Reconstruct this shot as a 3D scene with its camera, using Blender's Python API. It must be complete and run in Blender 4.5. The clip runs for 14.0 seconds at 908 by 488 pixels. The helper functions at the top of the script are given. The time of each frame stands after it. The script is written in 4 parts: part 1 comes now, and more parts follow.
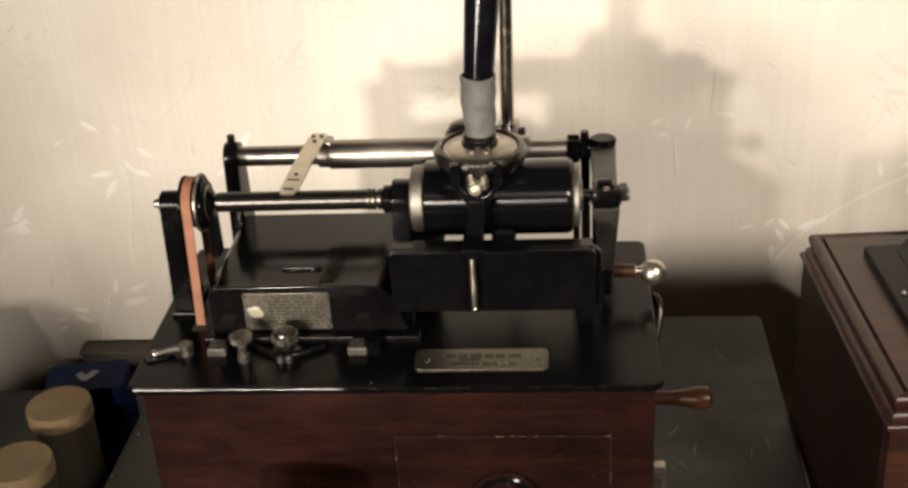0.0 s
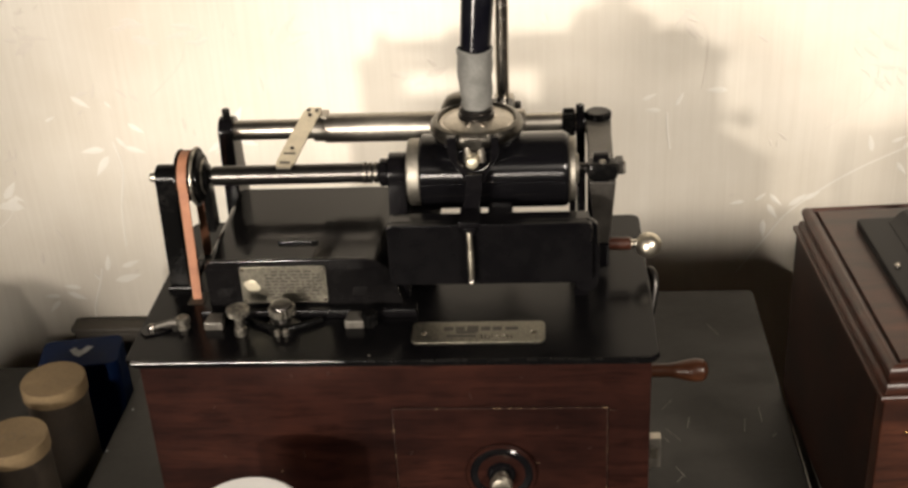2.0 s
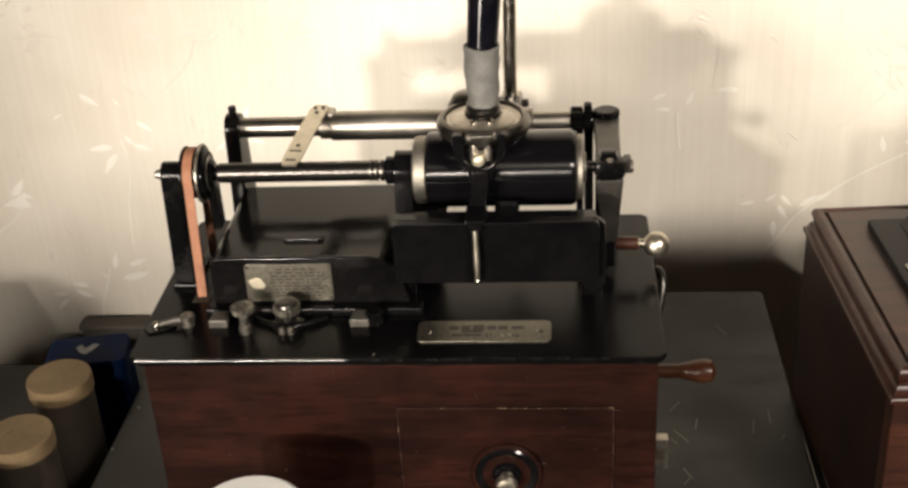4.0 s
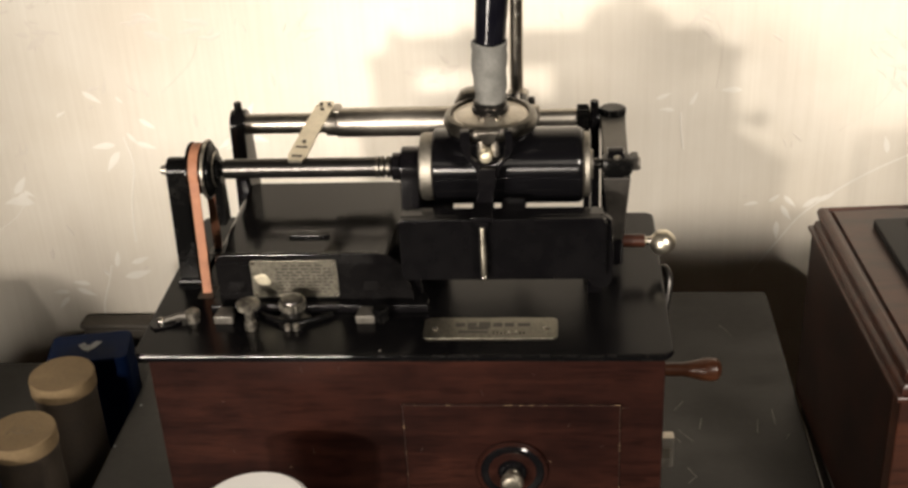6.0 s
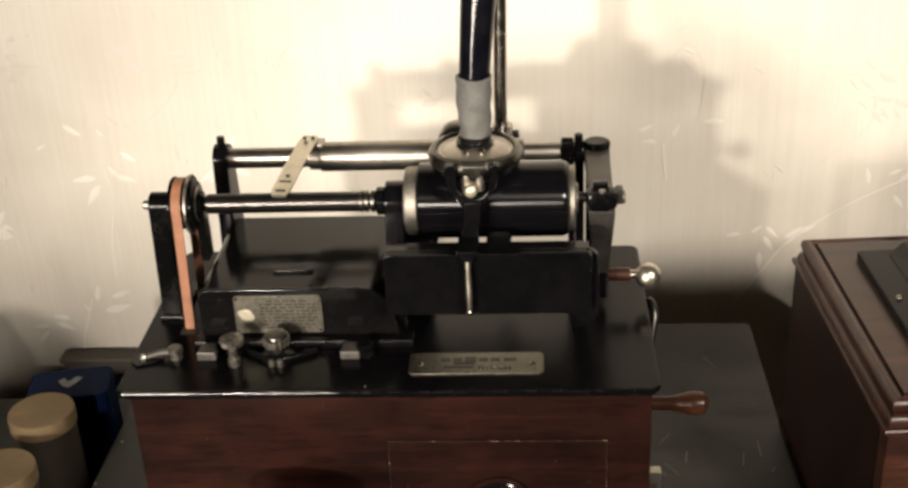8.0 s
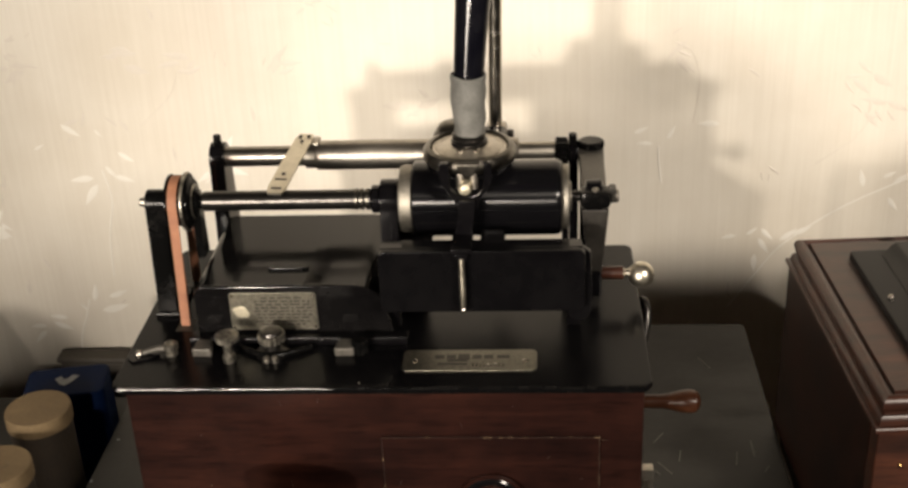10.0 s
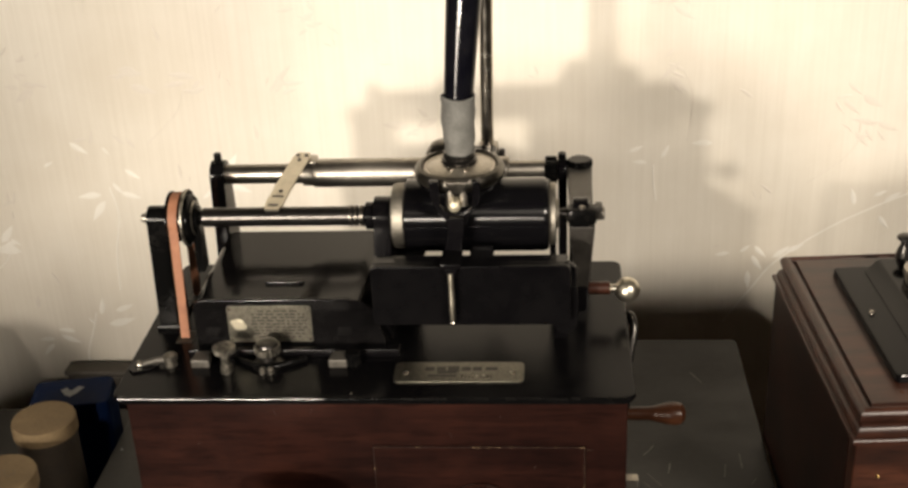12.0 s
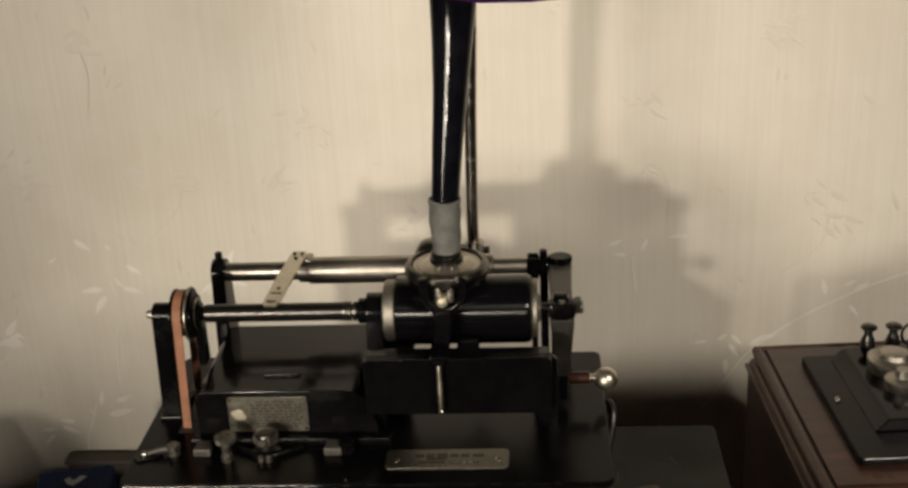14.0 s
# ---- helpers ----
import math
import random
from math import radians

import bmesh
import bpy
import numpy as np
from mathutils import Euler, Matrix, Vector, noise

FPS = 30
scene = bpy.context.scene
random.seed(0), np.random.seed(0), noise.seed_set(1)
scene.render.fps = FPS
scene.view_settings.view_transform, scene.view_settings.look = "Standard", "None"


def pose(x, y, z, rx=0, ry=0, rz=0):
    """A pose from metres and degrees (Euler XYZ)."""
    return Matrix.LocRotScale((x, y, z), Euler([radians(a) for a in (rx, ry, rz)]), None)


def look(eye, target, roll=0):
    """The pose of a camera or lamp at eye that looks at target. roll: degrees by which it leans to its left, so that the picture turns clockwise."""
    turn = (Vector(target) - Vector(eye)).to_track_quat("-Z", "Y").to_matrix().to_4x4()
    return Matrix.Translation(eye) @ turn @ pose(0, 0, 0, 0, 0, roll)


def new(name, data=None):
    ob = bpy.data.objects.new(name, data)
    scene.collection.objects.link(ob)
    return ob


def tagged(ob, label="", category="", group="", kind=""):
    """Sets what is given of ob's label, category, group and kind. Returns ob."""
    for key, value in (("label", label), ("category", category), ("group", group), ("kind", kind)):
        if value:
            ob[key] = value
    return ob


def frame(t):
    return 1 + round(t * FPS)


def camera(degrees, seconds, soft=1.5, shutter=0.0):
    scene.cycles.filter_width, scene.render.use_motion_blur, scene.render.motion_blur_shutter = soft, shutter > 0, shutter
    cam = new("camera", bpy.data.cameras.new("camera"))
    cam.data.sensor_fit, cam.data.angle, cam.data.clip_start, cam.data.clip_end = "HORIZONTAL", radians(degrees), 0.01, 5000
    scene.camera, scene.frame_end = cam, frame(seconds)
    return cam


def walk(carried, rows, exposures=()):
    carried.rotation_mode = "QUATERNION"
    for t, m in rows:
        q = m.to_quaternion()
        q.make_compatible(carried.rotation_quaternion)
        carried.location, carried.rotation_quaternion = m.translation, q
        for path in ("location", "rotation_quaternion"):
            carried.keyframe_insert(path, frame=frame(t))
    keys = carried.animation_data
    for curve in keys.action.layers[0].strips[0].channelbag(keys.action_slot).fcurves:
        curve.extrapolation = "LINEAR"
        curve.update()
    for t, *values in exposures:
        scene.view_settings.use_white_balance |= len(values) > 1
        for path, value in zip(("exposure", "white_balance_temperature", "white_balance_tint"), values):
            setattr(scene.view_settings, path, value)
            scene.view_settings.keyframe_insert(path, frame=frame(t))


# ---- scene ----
cam = camera(40.0, 14.0, soft=2.8)
PATH = [
    (0, (0.11, -0.647, 0.612), (-0.064, 1.115, -0.319), -3.6),
    (0.5, (0.106, -0.645, 0.607), (-0.059, 1.104, -0.348), -3.8),
    (1, (0.102, -0.648, 0.608), (-0.053, 1.095, -0.359), -3.5),
    (1.5, (0.101, -0.652, 0.609), (-0.052, 1.097, -0.35), -3.5),
    (2, (0.103, -0.651, 0.609), (-0.049, 1.097, -0.351), -3.4),
    (2.5, (0.105, -0.65, 0.608), (-0.056, 1.098, -0.349), -3.3),
    (3, (0.107, -0.649, 0.607), (-0.06, 1.099, -0.35), -3.5),
    (3.5, (0.107, -0.647, 0.606), (-0.063, 1.101, -0.351), -3.5),
    (6, (0.1, -0.648, 0.6), (-0.066, 1.103, -0.352), -3.1),
    (6.5, (0.099, -0.646, 0.603), (-0.059, 1.116, -0.33), -3.3),
    (7, (0.097, -0.643, 0.603), (-0.052, 1.126, -0.319), -3.1),
    (9.5, (0.096, -0.645, 0.599), (-0.027, 1.134, -0.307), -2.9),
    (10, (0.1, -0.65, 0.599), (-0.032, 1.129, -0.305), -2.6),
    (10.5, (0.103, -0.653, 0.6), (-0.035, 1.128, -0.3), -2.8),
    (11, (0.108, -0.657, 0.601), (-0.032, 1.128, -0.29), -2.8),
    (11.5, (0.114, -0.661, 0.603), (-0.03, 1.125, -0.284), -2.8),
    (12, (0.117, -0.673, 0.609), (-0.036, 1.117, -0.269), -2.7),
    (12.5, (0.118, -0.683, 0.614), (-0.039, 1.114, -0.25), -2.9),
    (13, (0.12, -0.694, 0.622), (-0.039, 1.117, -0.211), -3.1),
    (13.5, (0.123, -0.707, 0.633), (-0.029, 1.127, -0.15), -3.2),
    (14, (0.123, -0.72, 0.638), (-0.012, 1.128, -0.116), -2.8),
]
EXPOSURES = [(0, -0.22, 6550, 10), (0.6, 0.0, 6480, 9), (7.2, 0.02, 6480, 9), (9.5, -0.17, 6600, 9), (12.0, -0.20, 6640, 8), (13.0, -0.50, 6660, 7), (14.0, -1.02, 6640, 7)]
walk(cam, [(t, look(eye, target, roll)) for t, eye, target, roll in PATH], EXPOSURES)

# ---- light ----
world = bpy.data.worlds.new("room_air")
scene.world = world
world.use_nodes = True
world.node_tree.nodes["Background"].inputs[0].default_value = (1.0, 0.90, 0.78, 1)
world.node_tree.nodes["Background"].inputs[1].default_value = 0.02


def lamp(name, place, aim, watts, size, cone, colour=(1.0, 0.885, 0.77)):
    """A shaded room lamp: a soft-edged cone of light."""
    data = bpy.data.lights.new(name, "SPOT")
    data.energy, data.shadow_soft_size, data.color = watts, size, colour
    data.spot_size, data.spot_blend = radians(cone), 1.0
    ob = new(name, data)
    ob.matrix_world = look(place, aim)
    return ob


lamp("room_lamp", (-0.78, -2.87, 0.80), (-0.09, 0.5, 0.37), 350, 0.07, 22.5)
lamp("room_lamp", (-1.32, -2.80, 0.68), (0.18, 0.5, 0.36), 370, 0.32, 32)
lamp("room_lamp", (1.46, -2.00, 1.64), (0.38, 0.5, 0.20), 570, 0.36, 40)


# ---- materials ----
def material(name, build):
    m = bpy.data.materials.new(name)
    m.use_nodes = True
    build(m.node_tree.nodes, m.node_tree.links, m.node_tree.nodes["Principled BSDF"])
    return m


def node(n, kind, **values):
    made = n.new(kind)
    for key, value in values.items():
        made.inputs[key.replace("_", " ")].default_value = value
    return made


def ramp(n, stops):
    r = n.new("ShaderNodeValToRGB")
    e = r.color_ramp.elements
    while len(e) < len(stops):
        e.new(0.5)
    for i, (at, c) in enumerate(stops):
        e[i].position = at
        e[i].color = (*c, 1) if len(c) == 3 else c
    return r


def coords(n, l, scale=(1, 1, 1), turn=(0, 0, 0)):
    tc, mp = n.new("ShaderNodeTexCoord"), n.new("ShaderNodeMapping")
    mp.inputs["Scale"].default_value, mp.inputs["Rotation"].default_value = scale, turn
    l.new(tc.outputs["Object"], mp.inputs["Vector"])
    return mp


def surface(name, dark, light, rough, metal=0.0, grain=(1, 1, 1), size=30.0, bump=0.05, coat=0.0, rough_to=None, spread=(0.35, 0.7), fine=6.0, depth=0.001, spec=0.5, turned=0.0, swing=0.25):
    """Two-scale noise between two colours, with uneven gloss and fine relief."""
    def build(n, l, p):
        mp = coords(n, l, grain)
        big = node(n, "ShaderNodeTexNoise", Scale=size, Detail=6.0, Roughness=0.6)
        small = node(n, "ShaderNodeTexNoise", Scale=size * fine, Detail=4.0)
        for t in (big, small):
            l.new(mp.outputs[0], t.inputs["Vector"])
        mix = n.new("ShaderNodeMath")
        mix.operation = "MULTIPLY_ADD"
        mix.inputs[1].default_value = 0.35
        l.new(small.outputs["Fac"], mix.inputs[0])
        half = n.new("ShaderNodeMath")
        half.operation = "MULTIPLY"
        half.inputs[1].default_value = 0.65
        l.new(big.outputs["Fac"], half.inputs[0])
        l.new(half.outputs[0], mix.inputs[2])
        r = ramp(n, [(spread[0], dark), (spread[1], light)])
        l.new(mix.outputs[0], r.inputs[0])
        l.new(r.outputs[0], p.inputs["Base Color"])
        p.inputs["Metallic"].default_value = metal
        g = n.new("ShaderNodeMapRange")
        g.inputs["To Min"].default_value, g.inputs["To Max"].default_value = rough, rough if rough_to is None else rough_to
        g.inputs["From Min"].default_value, g.inputs["From Max"].default_value = 0.35, 0.65
        l.new(big.outputs["Fac"], g.inputs["Value"])
        l.new(g.outputs[0], p.inputs["Roughness"])
        b = n.new("ShaderNodeBump")
        b.inputs["Strength"].default_value, b.inputs["Distance"].default_value = bump, depth
        l.new(small.outputs["Fac"], b.inputs["Height"])
        l.new(b.outputs[0], p.inputs["Normal"])
        p.inputs["Specular IOR Level"].default_value = spec
        if turned:
            tangent = n.new("ShaderNodeTangent")
            tangent.direction_type, tangent.axis = "RADIAL", "X"
            l.new(tangent.outputs[0], p.inputs["Tangent"])
            p.inputs["Anisotropic"].default_value, p.inputs["Anisotropic Rotation"].default_value = turned, swing
        p.inputs["Coat Weight"].default_value = coat
        p.inputs["Coat Roughness"].default_value = 0.08
    return material(name, build)


ENAMEL = surface("black_enamel", (0.0027, 0.0025, 0.0031), (0.006, 0.0056, 0.006), 0.09, size=40, bump=0.012, rough_to=0.18, spec=0.24)
ENAMEL_PLATE = surface("satin_black_enamel", (0.0022, 0.0021, 0.0025), (0.005, 0.0047, 0.005), 0.20, size=18, bump=0.006, rough_to=0.27, spec=0.115)
ENAMEL_HOUSE = surface("dusty_black_enamel", (0.0030, 0.0028, 0.0030), (0.0062, 0.0058, 0.0058), 0.08, size=30, bump=0.012, rough_to=0.16, spec=0.15)
ENAMEL_WORN = surface("worn_black_enamel", (0.003, 0.003, 0.003), (0.013, 0.012, 0.011), 0.12, size=60, bump=0.03, rough_to=0.24, spread=(0.5, 0.75), spec=0.13)
NICKEL = surface("nickel", (0.50, 0.46, 0.40), (0.72, 0.68, 0.60), 0.14, 1.0, size=70, bump=0.03, rough_to=0.30)
NICKEL_DULL = surface("dull_nickel", (0.34, 0.31, 0.27), (0.62, 0.58, 0.50), 0.28, 1.0, size=90, bump=0.06, rough_to=0.48)
STEEL = surface("brushed_steel", (0.28, 0.26, 0.23), (0.46, 0.43, 0.375), 0.36, 1.0, size=22, bump=0.0, rough_to=0.50, turned=0.3)
RING = surface("grey_ring_steel", (0.22, 0.205, 0.175), (0.38, 0.355, 0.305), 0.50, 1.0, size=60, bump=0.02, rough_to=0.60)
IRON = surface("bare_iron", (0.018, 0.0165, 0.014), (0.046, 0.041, 0.035), 0.34, 0.3, size=70, bump=0.08, rough_to=0.5)
STEEL_DARK = surface("oiled_steel", (0.050, 0.047, 0.045), (0.105, 0.099, 0.092), 0.28, 0.95, size=25, bump=0.0, rough_to=0.36, turned=0.4)
NICKEL_SOFT = surface("clouded_nickel", (0.52, 0.48, 0.39), (0.74, 0.69, 0.57), 0.30, 1.0, size=110, bump=0.05, rough_to=0.42)
# Bright metal for edge highlights built as strips, and for a worn edge.
EDGE = surface("worn_edge_highlight", (0.035, 0.034, 0.035), (0.24, 0.235, 0.235), 0.18, 1.0, grain=(0.25, 1, 1), size=60, bump=0.03, rough_to=0.28, spread=(0.40, 0.66))
TARNISHED = surface("tarnished_nickel", (0.085, 0.078, 0.066), (0.46, 0.43, 0.365), 0.28, 0.9, size=170, bump=0.25, rough_to=0.44, spread=(0.40, 0.62))
DARK_RING = surface("darkened_ring_steel", (0.085, 0.079, 0.068), (0.21, 0.195, 0.168), 0.28, 1.0, size=60, bump=0.02, rough_to=0.38)
BRASS = surface("aged_brass", (0.30, 0.20, 0.08), (0.60, 0.44, 0.20), 0.25, 1.0, size=80, bump=0.05, rough_to=0.45)
PLAQUE = surface("etched_nickel_plate", (0.15, 0.14, 0.112), (0.31, 0.29, 0.235), 0.28, 1.0, size=420, bump=0.2, rough_to=0.44, spread=(0.36, 0.64))
ZINC = surface("dull_zinc", (0.065, 0.060, 0.052), (0.14, 0.13, 0.112), 0.42, 0.4, size=80, bump=0.05, rough_to=0.6)
BRIGHT_METAL = surface("bright_metal", (0.42, 0.38, 0.28), (0.70, 0.65, 0.50), 0.40, 0.6, size=220, bump=0.3)
INK = surface("etched_lettering", (0.022, 0.019, 0.014), (0.060, 0.052, 0.038), 0.5, size=200)
WAX = surface("black_wax", (0.0022, 0.0022, 0.0028), (0.0045, 0.0043, 0.0048), 0.18, grain=(12, 1, 1), size=180, bump=0.0, rough_to=0.21, depth=0.0003, spec=0.36, turned=0.95)
LEATHER = surface("tan_belt", (0.235, 0.095, 0.048), (0.36, 0.165, 0.092), 0.62, size=120, bump=0.15, rough_to=0.75)
RUBBER = surface("grey_rubber", (0.10, 0.10, 0.092), (0.17, 0.168, 0.155), 0.55, size=70, bump=0.12, rough_to=0.72)
HORN = surface("black_japanned_tin", (0.003, 0.003, 0.005), (0.007, 0.007, 0.009), 0.08, size=40, bump=0.06, rough_to=0.15, spec=0.22, depth=0.002, fine=2.0)
HORN_BELL = surface("purple_lacquer", (0.03, 0.008, 0.06), (0.07, 0.02, 0.12), 0.15, size=20, bump=0.02)
CORK = surface("buff_card_top", (0.145, 0.100, 0.050), (0.215, 0.152, 0.080), 0.75, size=60, bump=0.25, rough_to=0.9)
CARD = surface("brown_card", (0.022, 0.016, 0.011), (0.045, 0.033, 0.022), 0.65, size=70, bump=0.15, rough_to=0.8)
CARD_WHITE = surface("white_card", (0.93, 0.92, 0.89), (0.96, 0.95, 0.92), 0.5, size=60, bump=0.1)
CARD_BLUE = surface("blue_card", (0.0010, 0.0058, 0.026), (0.0020, 0.0095, 0.040), 0.55, size=60, bump=0.08, rough_to=0.7, spec=0.06)
CARD_MARK = surface("pale_print", (0.13, 0.14, 0.15), (0.27, 0.28, 0.285), 0.6, size=80)
PENCIL = surface("pencil", (0.10, 0.08, 0.05), (0.18, 0.14, 0.09), 0.7, size=80)
TABLE = surface("dark_grey_tabletop", (0.011, 0.0103, 0.009), (0.022, 0.0205, 0.018), 0.38, grain=(1.0, 1.6, 1), size=14, bump=0.05, rough_to=0.6, fine=12, spec=0.25)
BOARD = surface("dull_brown_board", (0.06, 0.052, 0.042), (0.095, 0.082, 0.066), 0.6, grain=(1, 4, 4), size=16, bump=0.08, rough_to=0.75)
PLASTER = surface("plain_plaster", (0.36, 0.31, 0.25), (0.44, 0.39, 0.32), 0.8, size=5, bump=0.05)
FLOORING = surface("dark_carpet", (0.05, 0.035, 0.025), (0.09, 0.065, 0.045), 0.9, size=60, bump=0.3)
FLECK = surface("worn_gilt_line", (0.020, 0.008, 0.005), (0.30, 0.21, 0.12), 0.5, grain=(1, 1, 1), size=150, bump=0.1, spread=(0.53, 0.62))


def build_wood(dark, mid, light, rough, turn=(0, 0, 0), size=1.0, spec=0.22, blotch_low=0.55):
    def build(n, l, p):
        mp = coords(n, l, (3.0 * size, 26 * size, 26 * size), turn)
        warp = node(n, "ShaderNodeTexNoise", Scale=2.0, Detail=5.0, Roughness=0.65, Distortion=0.6)
        fibre = node(n, "ShaderNodeTexNoise", Scale=14.0, Detail=6.0, Roughness=0.7)
        l.new(mp.outputs[0], warp.inputs["Vector"])
        l.new(mp.outputs[0], fibre.inputs["Vector"])
        r = ramp(n, [(0.28, dark), (0.5, mid), (0.74, light)])
        l.new(warp.outputs["Fac"], r.inputs[0])
        pores = ramp(n, [(0.36, (0.45, 0.40, 0.38)), (0.52, (1, 1, 1))])
        l.new(fibre.outputs["Fac"], pores.inputs[0])
        mul = n.new("ShaderNodeMix")
        mul.data_type, mul.blend_type = "RGBA", "MULTIPLY"
        mul.inputs["Factor"].default_value = 0.75
        l.new(r.outputs[0], mul.inputs["A"])
        l.new(pores.outputs[0], mul.inputs["B"])
        blotch = node(n, "ShaderNodeTexNoise", Scale=13.0, Detail=5.0, Roughness=0.62)
        l.new(n.new("ShaderNodeTexCoord").outputs["Object"], blotch.inputs["Vector"])
        tone = ramp(n, [(0.32, (blotch_low, blotch_low, blotch_low * 1.05)), (0.68, (1.25, 1.13, 1.02))])
        l.new(blotch.outputs["Fac"], tone.inputs[0])
        m2 = n.new("ShaderNodeMix")
        m2.data_type, m2.blend_type = "RGBA", "MULTIPLY"
        m2.inputs["Factor"].default_value = 1.0
        l.new(mul.outputs["Result"], m2.inputs["A"])
        l.new(tone.outputs[0], m2.inputs["B"])
        l.new(m2.outputs["Result"], p.inputs["Base Color"])
        p.inputs["Roughness"].default_value = rough
        p.inputs["Specular IOR Level"].default_value = spec
        b = n.new("ShaderNodeBump")
        b.inputs["Strength"].default_value, b.inputs["Distance"].default_value = 0.10, 0.0006
        l.new(fibre.outputs["Fac"], b.inputs["Height"])
        l.new(b.outputs[0], p.inputs["Normal"])
    return build


MAHOGANY = material("mahogany", build_wood((0.0125, 0.0045, 0.0036), (0.0215, 0.0078, 0.0058), (0.036, 0.0132, 0.0090), 0.34, blotch_low=0.50))
# One walnut in two tones: shade painted into sides, light into front and moulding.
WALNUT = material("dark_shaded_walnut", build_wood((0.007, 0.0034, 0.0026), (0.014, 0.0064, 0.0048), (0.024, 0.011, 0.008), 0.36, (0, 0, radians(90)), 1.0, 0.13))
WALNUT_FRONT = material("reddish_lit_walnut", build_wood((0.022, 0.0090, 0.0060), (0.047, 0.0172, 0.0102), (0.080, 0.0305, 0.0175), 0.35, (0, 0, 0), 1.0, 0.42))
HANDLE_WOOD = material("turned_hardwood", build_wood((0.030, 0.012, 0.006), (0.055, 0.022, 0.011), (0.090, 0.038, 0.018), 0.30))


def build_paper(n, l, p):
    streak = node(n, "ShaderNodeTexNoise", Scale=3.0, Detail=5.0, Roughness=0.65)
    l.new(coords(n, l, (90, 1, 2.2)).outputs[0], streak.inputs["Vector"])
    cloud = node(n, "ShaderNodeTexNoise", Scale=7.0, Detail=6.0, Roughness=0.62)
    l.new(coords(n, l).outputs[0], cloud.inputs["Vector"])
    r = ramp(n, [(0.30, (0.738, 0.695, 0.61)), (0.66, (0.788, 0.748, 0.665))])
    l.new(streak.outputs["Fac"], r.inputs[0])
    t = ramp(n, [(0.3, (0.92, 0.90, 0.87)), (0.7, (1.02, 1.02, 1.02))])
    l.new(cloud.outputs["Fac"], t.inputs[0])
    m = n.new("ShaderNodeMix")
    m.data_type, m.blend_type = "RGBA", "MULTIPLY"
    m.inputs["Factor"].default_value = 1.0
    l.new(r.outputs[0], m.inputs["A"])
    l.new(t.outputs[0], m.inputs["B"])
    l.new(m.outputs["Result"], p.inputs["Base Color"])
    p.inputs["Roughness"].default_value = 0.55
    b = n.new("ShaderNodeBump")
    b.inputs["Strength"].default_value, b.inputs["Distance"].default_value = 0.12, 0.0005
    l.new(streak.outputs["Fac"], b.inputs["Height"])
    l.new(b.outputs[0], p.inputs["Normal"])


PAPER = material("cream_wallpaper", build_paper)
# One print in two tones: sheen painted dark on bright wall, pale in shade.
PRINT = surface("leaf_print_dark", (0.685, 0.635, 0.56), (0.75, 0.70, 0.62), 0.5, size=60, bump=0.05)
PEARL = surface("leaf_print_sheen", (0.83, 0.80, 0.725), (0.90, 0.87, 0.80), 0.36, size=60, bump=0.05)


# ---- mesh helpers ----
def mesh_object(name, bm, mat, sharp=32):
    """Links a bmesh; its shading normals follow the large faces, so that flat faces stay flat beside their rounded edges."""
    bmesh.ops.recalc_face_normals(bm, faces=bm.faces)
    bm.normal_update()
    limit = math.cos(radians(sharp))
    area = {f: f.calc_area() for f in bm.faces}
    normals = []
    for f in bm.faces:
        f.smooth = True
        for v in f.verts:
            total = Vector((0, 0, 0))
            for g in v.link_faces:
                if g.normal.dot(f.normal) >= limit:
                    total += g.normal * area[g]
            normals.append(total.normalized() if total.length > 0 else f.normal.copy())
    me = bpy.data.meshes.new(name)
    bm.to_mesh(me)
    bm.free()
    me.set_sharp_from_angle(angle=radians(sharp))
    me.normals_split_custom_set(normals)
    me.materials.append(mat)
    return new(name, me)


def part(name, bm, mat, parent, label=""):
    ob = mesh_object(name, bm, mat)
    ob.parent = parent
    return tagged(ob, label)


def thing(name, label, category, group="", place=(0, 0, 0)):
    ob = new(name)
    ob.empty_display_size = 0.02
    ob.location = place
    return tagged(ob, label, category, group)


def structure(name, bm, mat, label, category):
    return tagged(mesh_object(name, bm, mat), label, category, kind="structure")


def bevelled(bm, width, segments=2, only=None):
    edges = [e for e in bm.edges if len(e.link_faces) == 2 and e.calc_face_angle(0) > 0.5 and (only is None or only(e))]
    bmesh.ops.bevel(bm, geom=edges, offset=width, segments=segments, profile=0.5, affect="EDGES", clamp_overlap=True)
    return bm


def box(a, b, bevel=0.0, segments=2):
    bm = bmesh.new()
    bmesh.ops.create_cube(bm, size=1)
    for v in bm.verts:
        v.co = [a[i] + (b[i] - a[i]) * (v.co[i] + 0.5) for i in range(3)]
    return bevelled(bm, bevel, segments) if bevel else bm


def axis_turn(axis):
    return {"x": Matrix.Rotation(radians(90), 4, "Y"), "-x": Matrix.Rotation(radians(-90), 4, "Y"), "y": Matrix.Rotation(radians(-90), 4, "X"), "-y": Matrix.Rotation(radians(90), 4, "X"), "z": Matrix.Identity(4)}[axis]


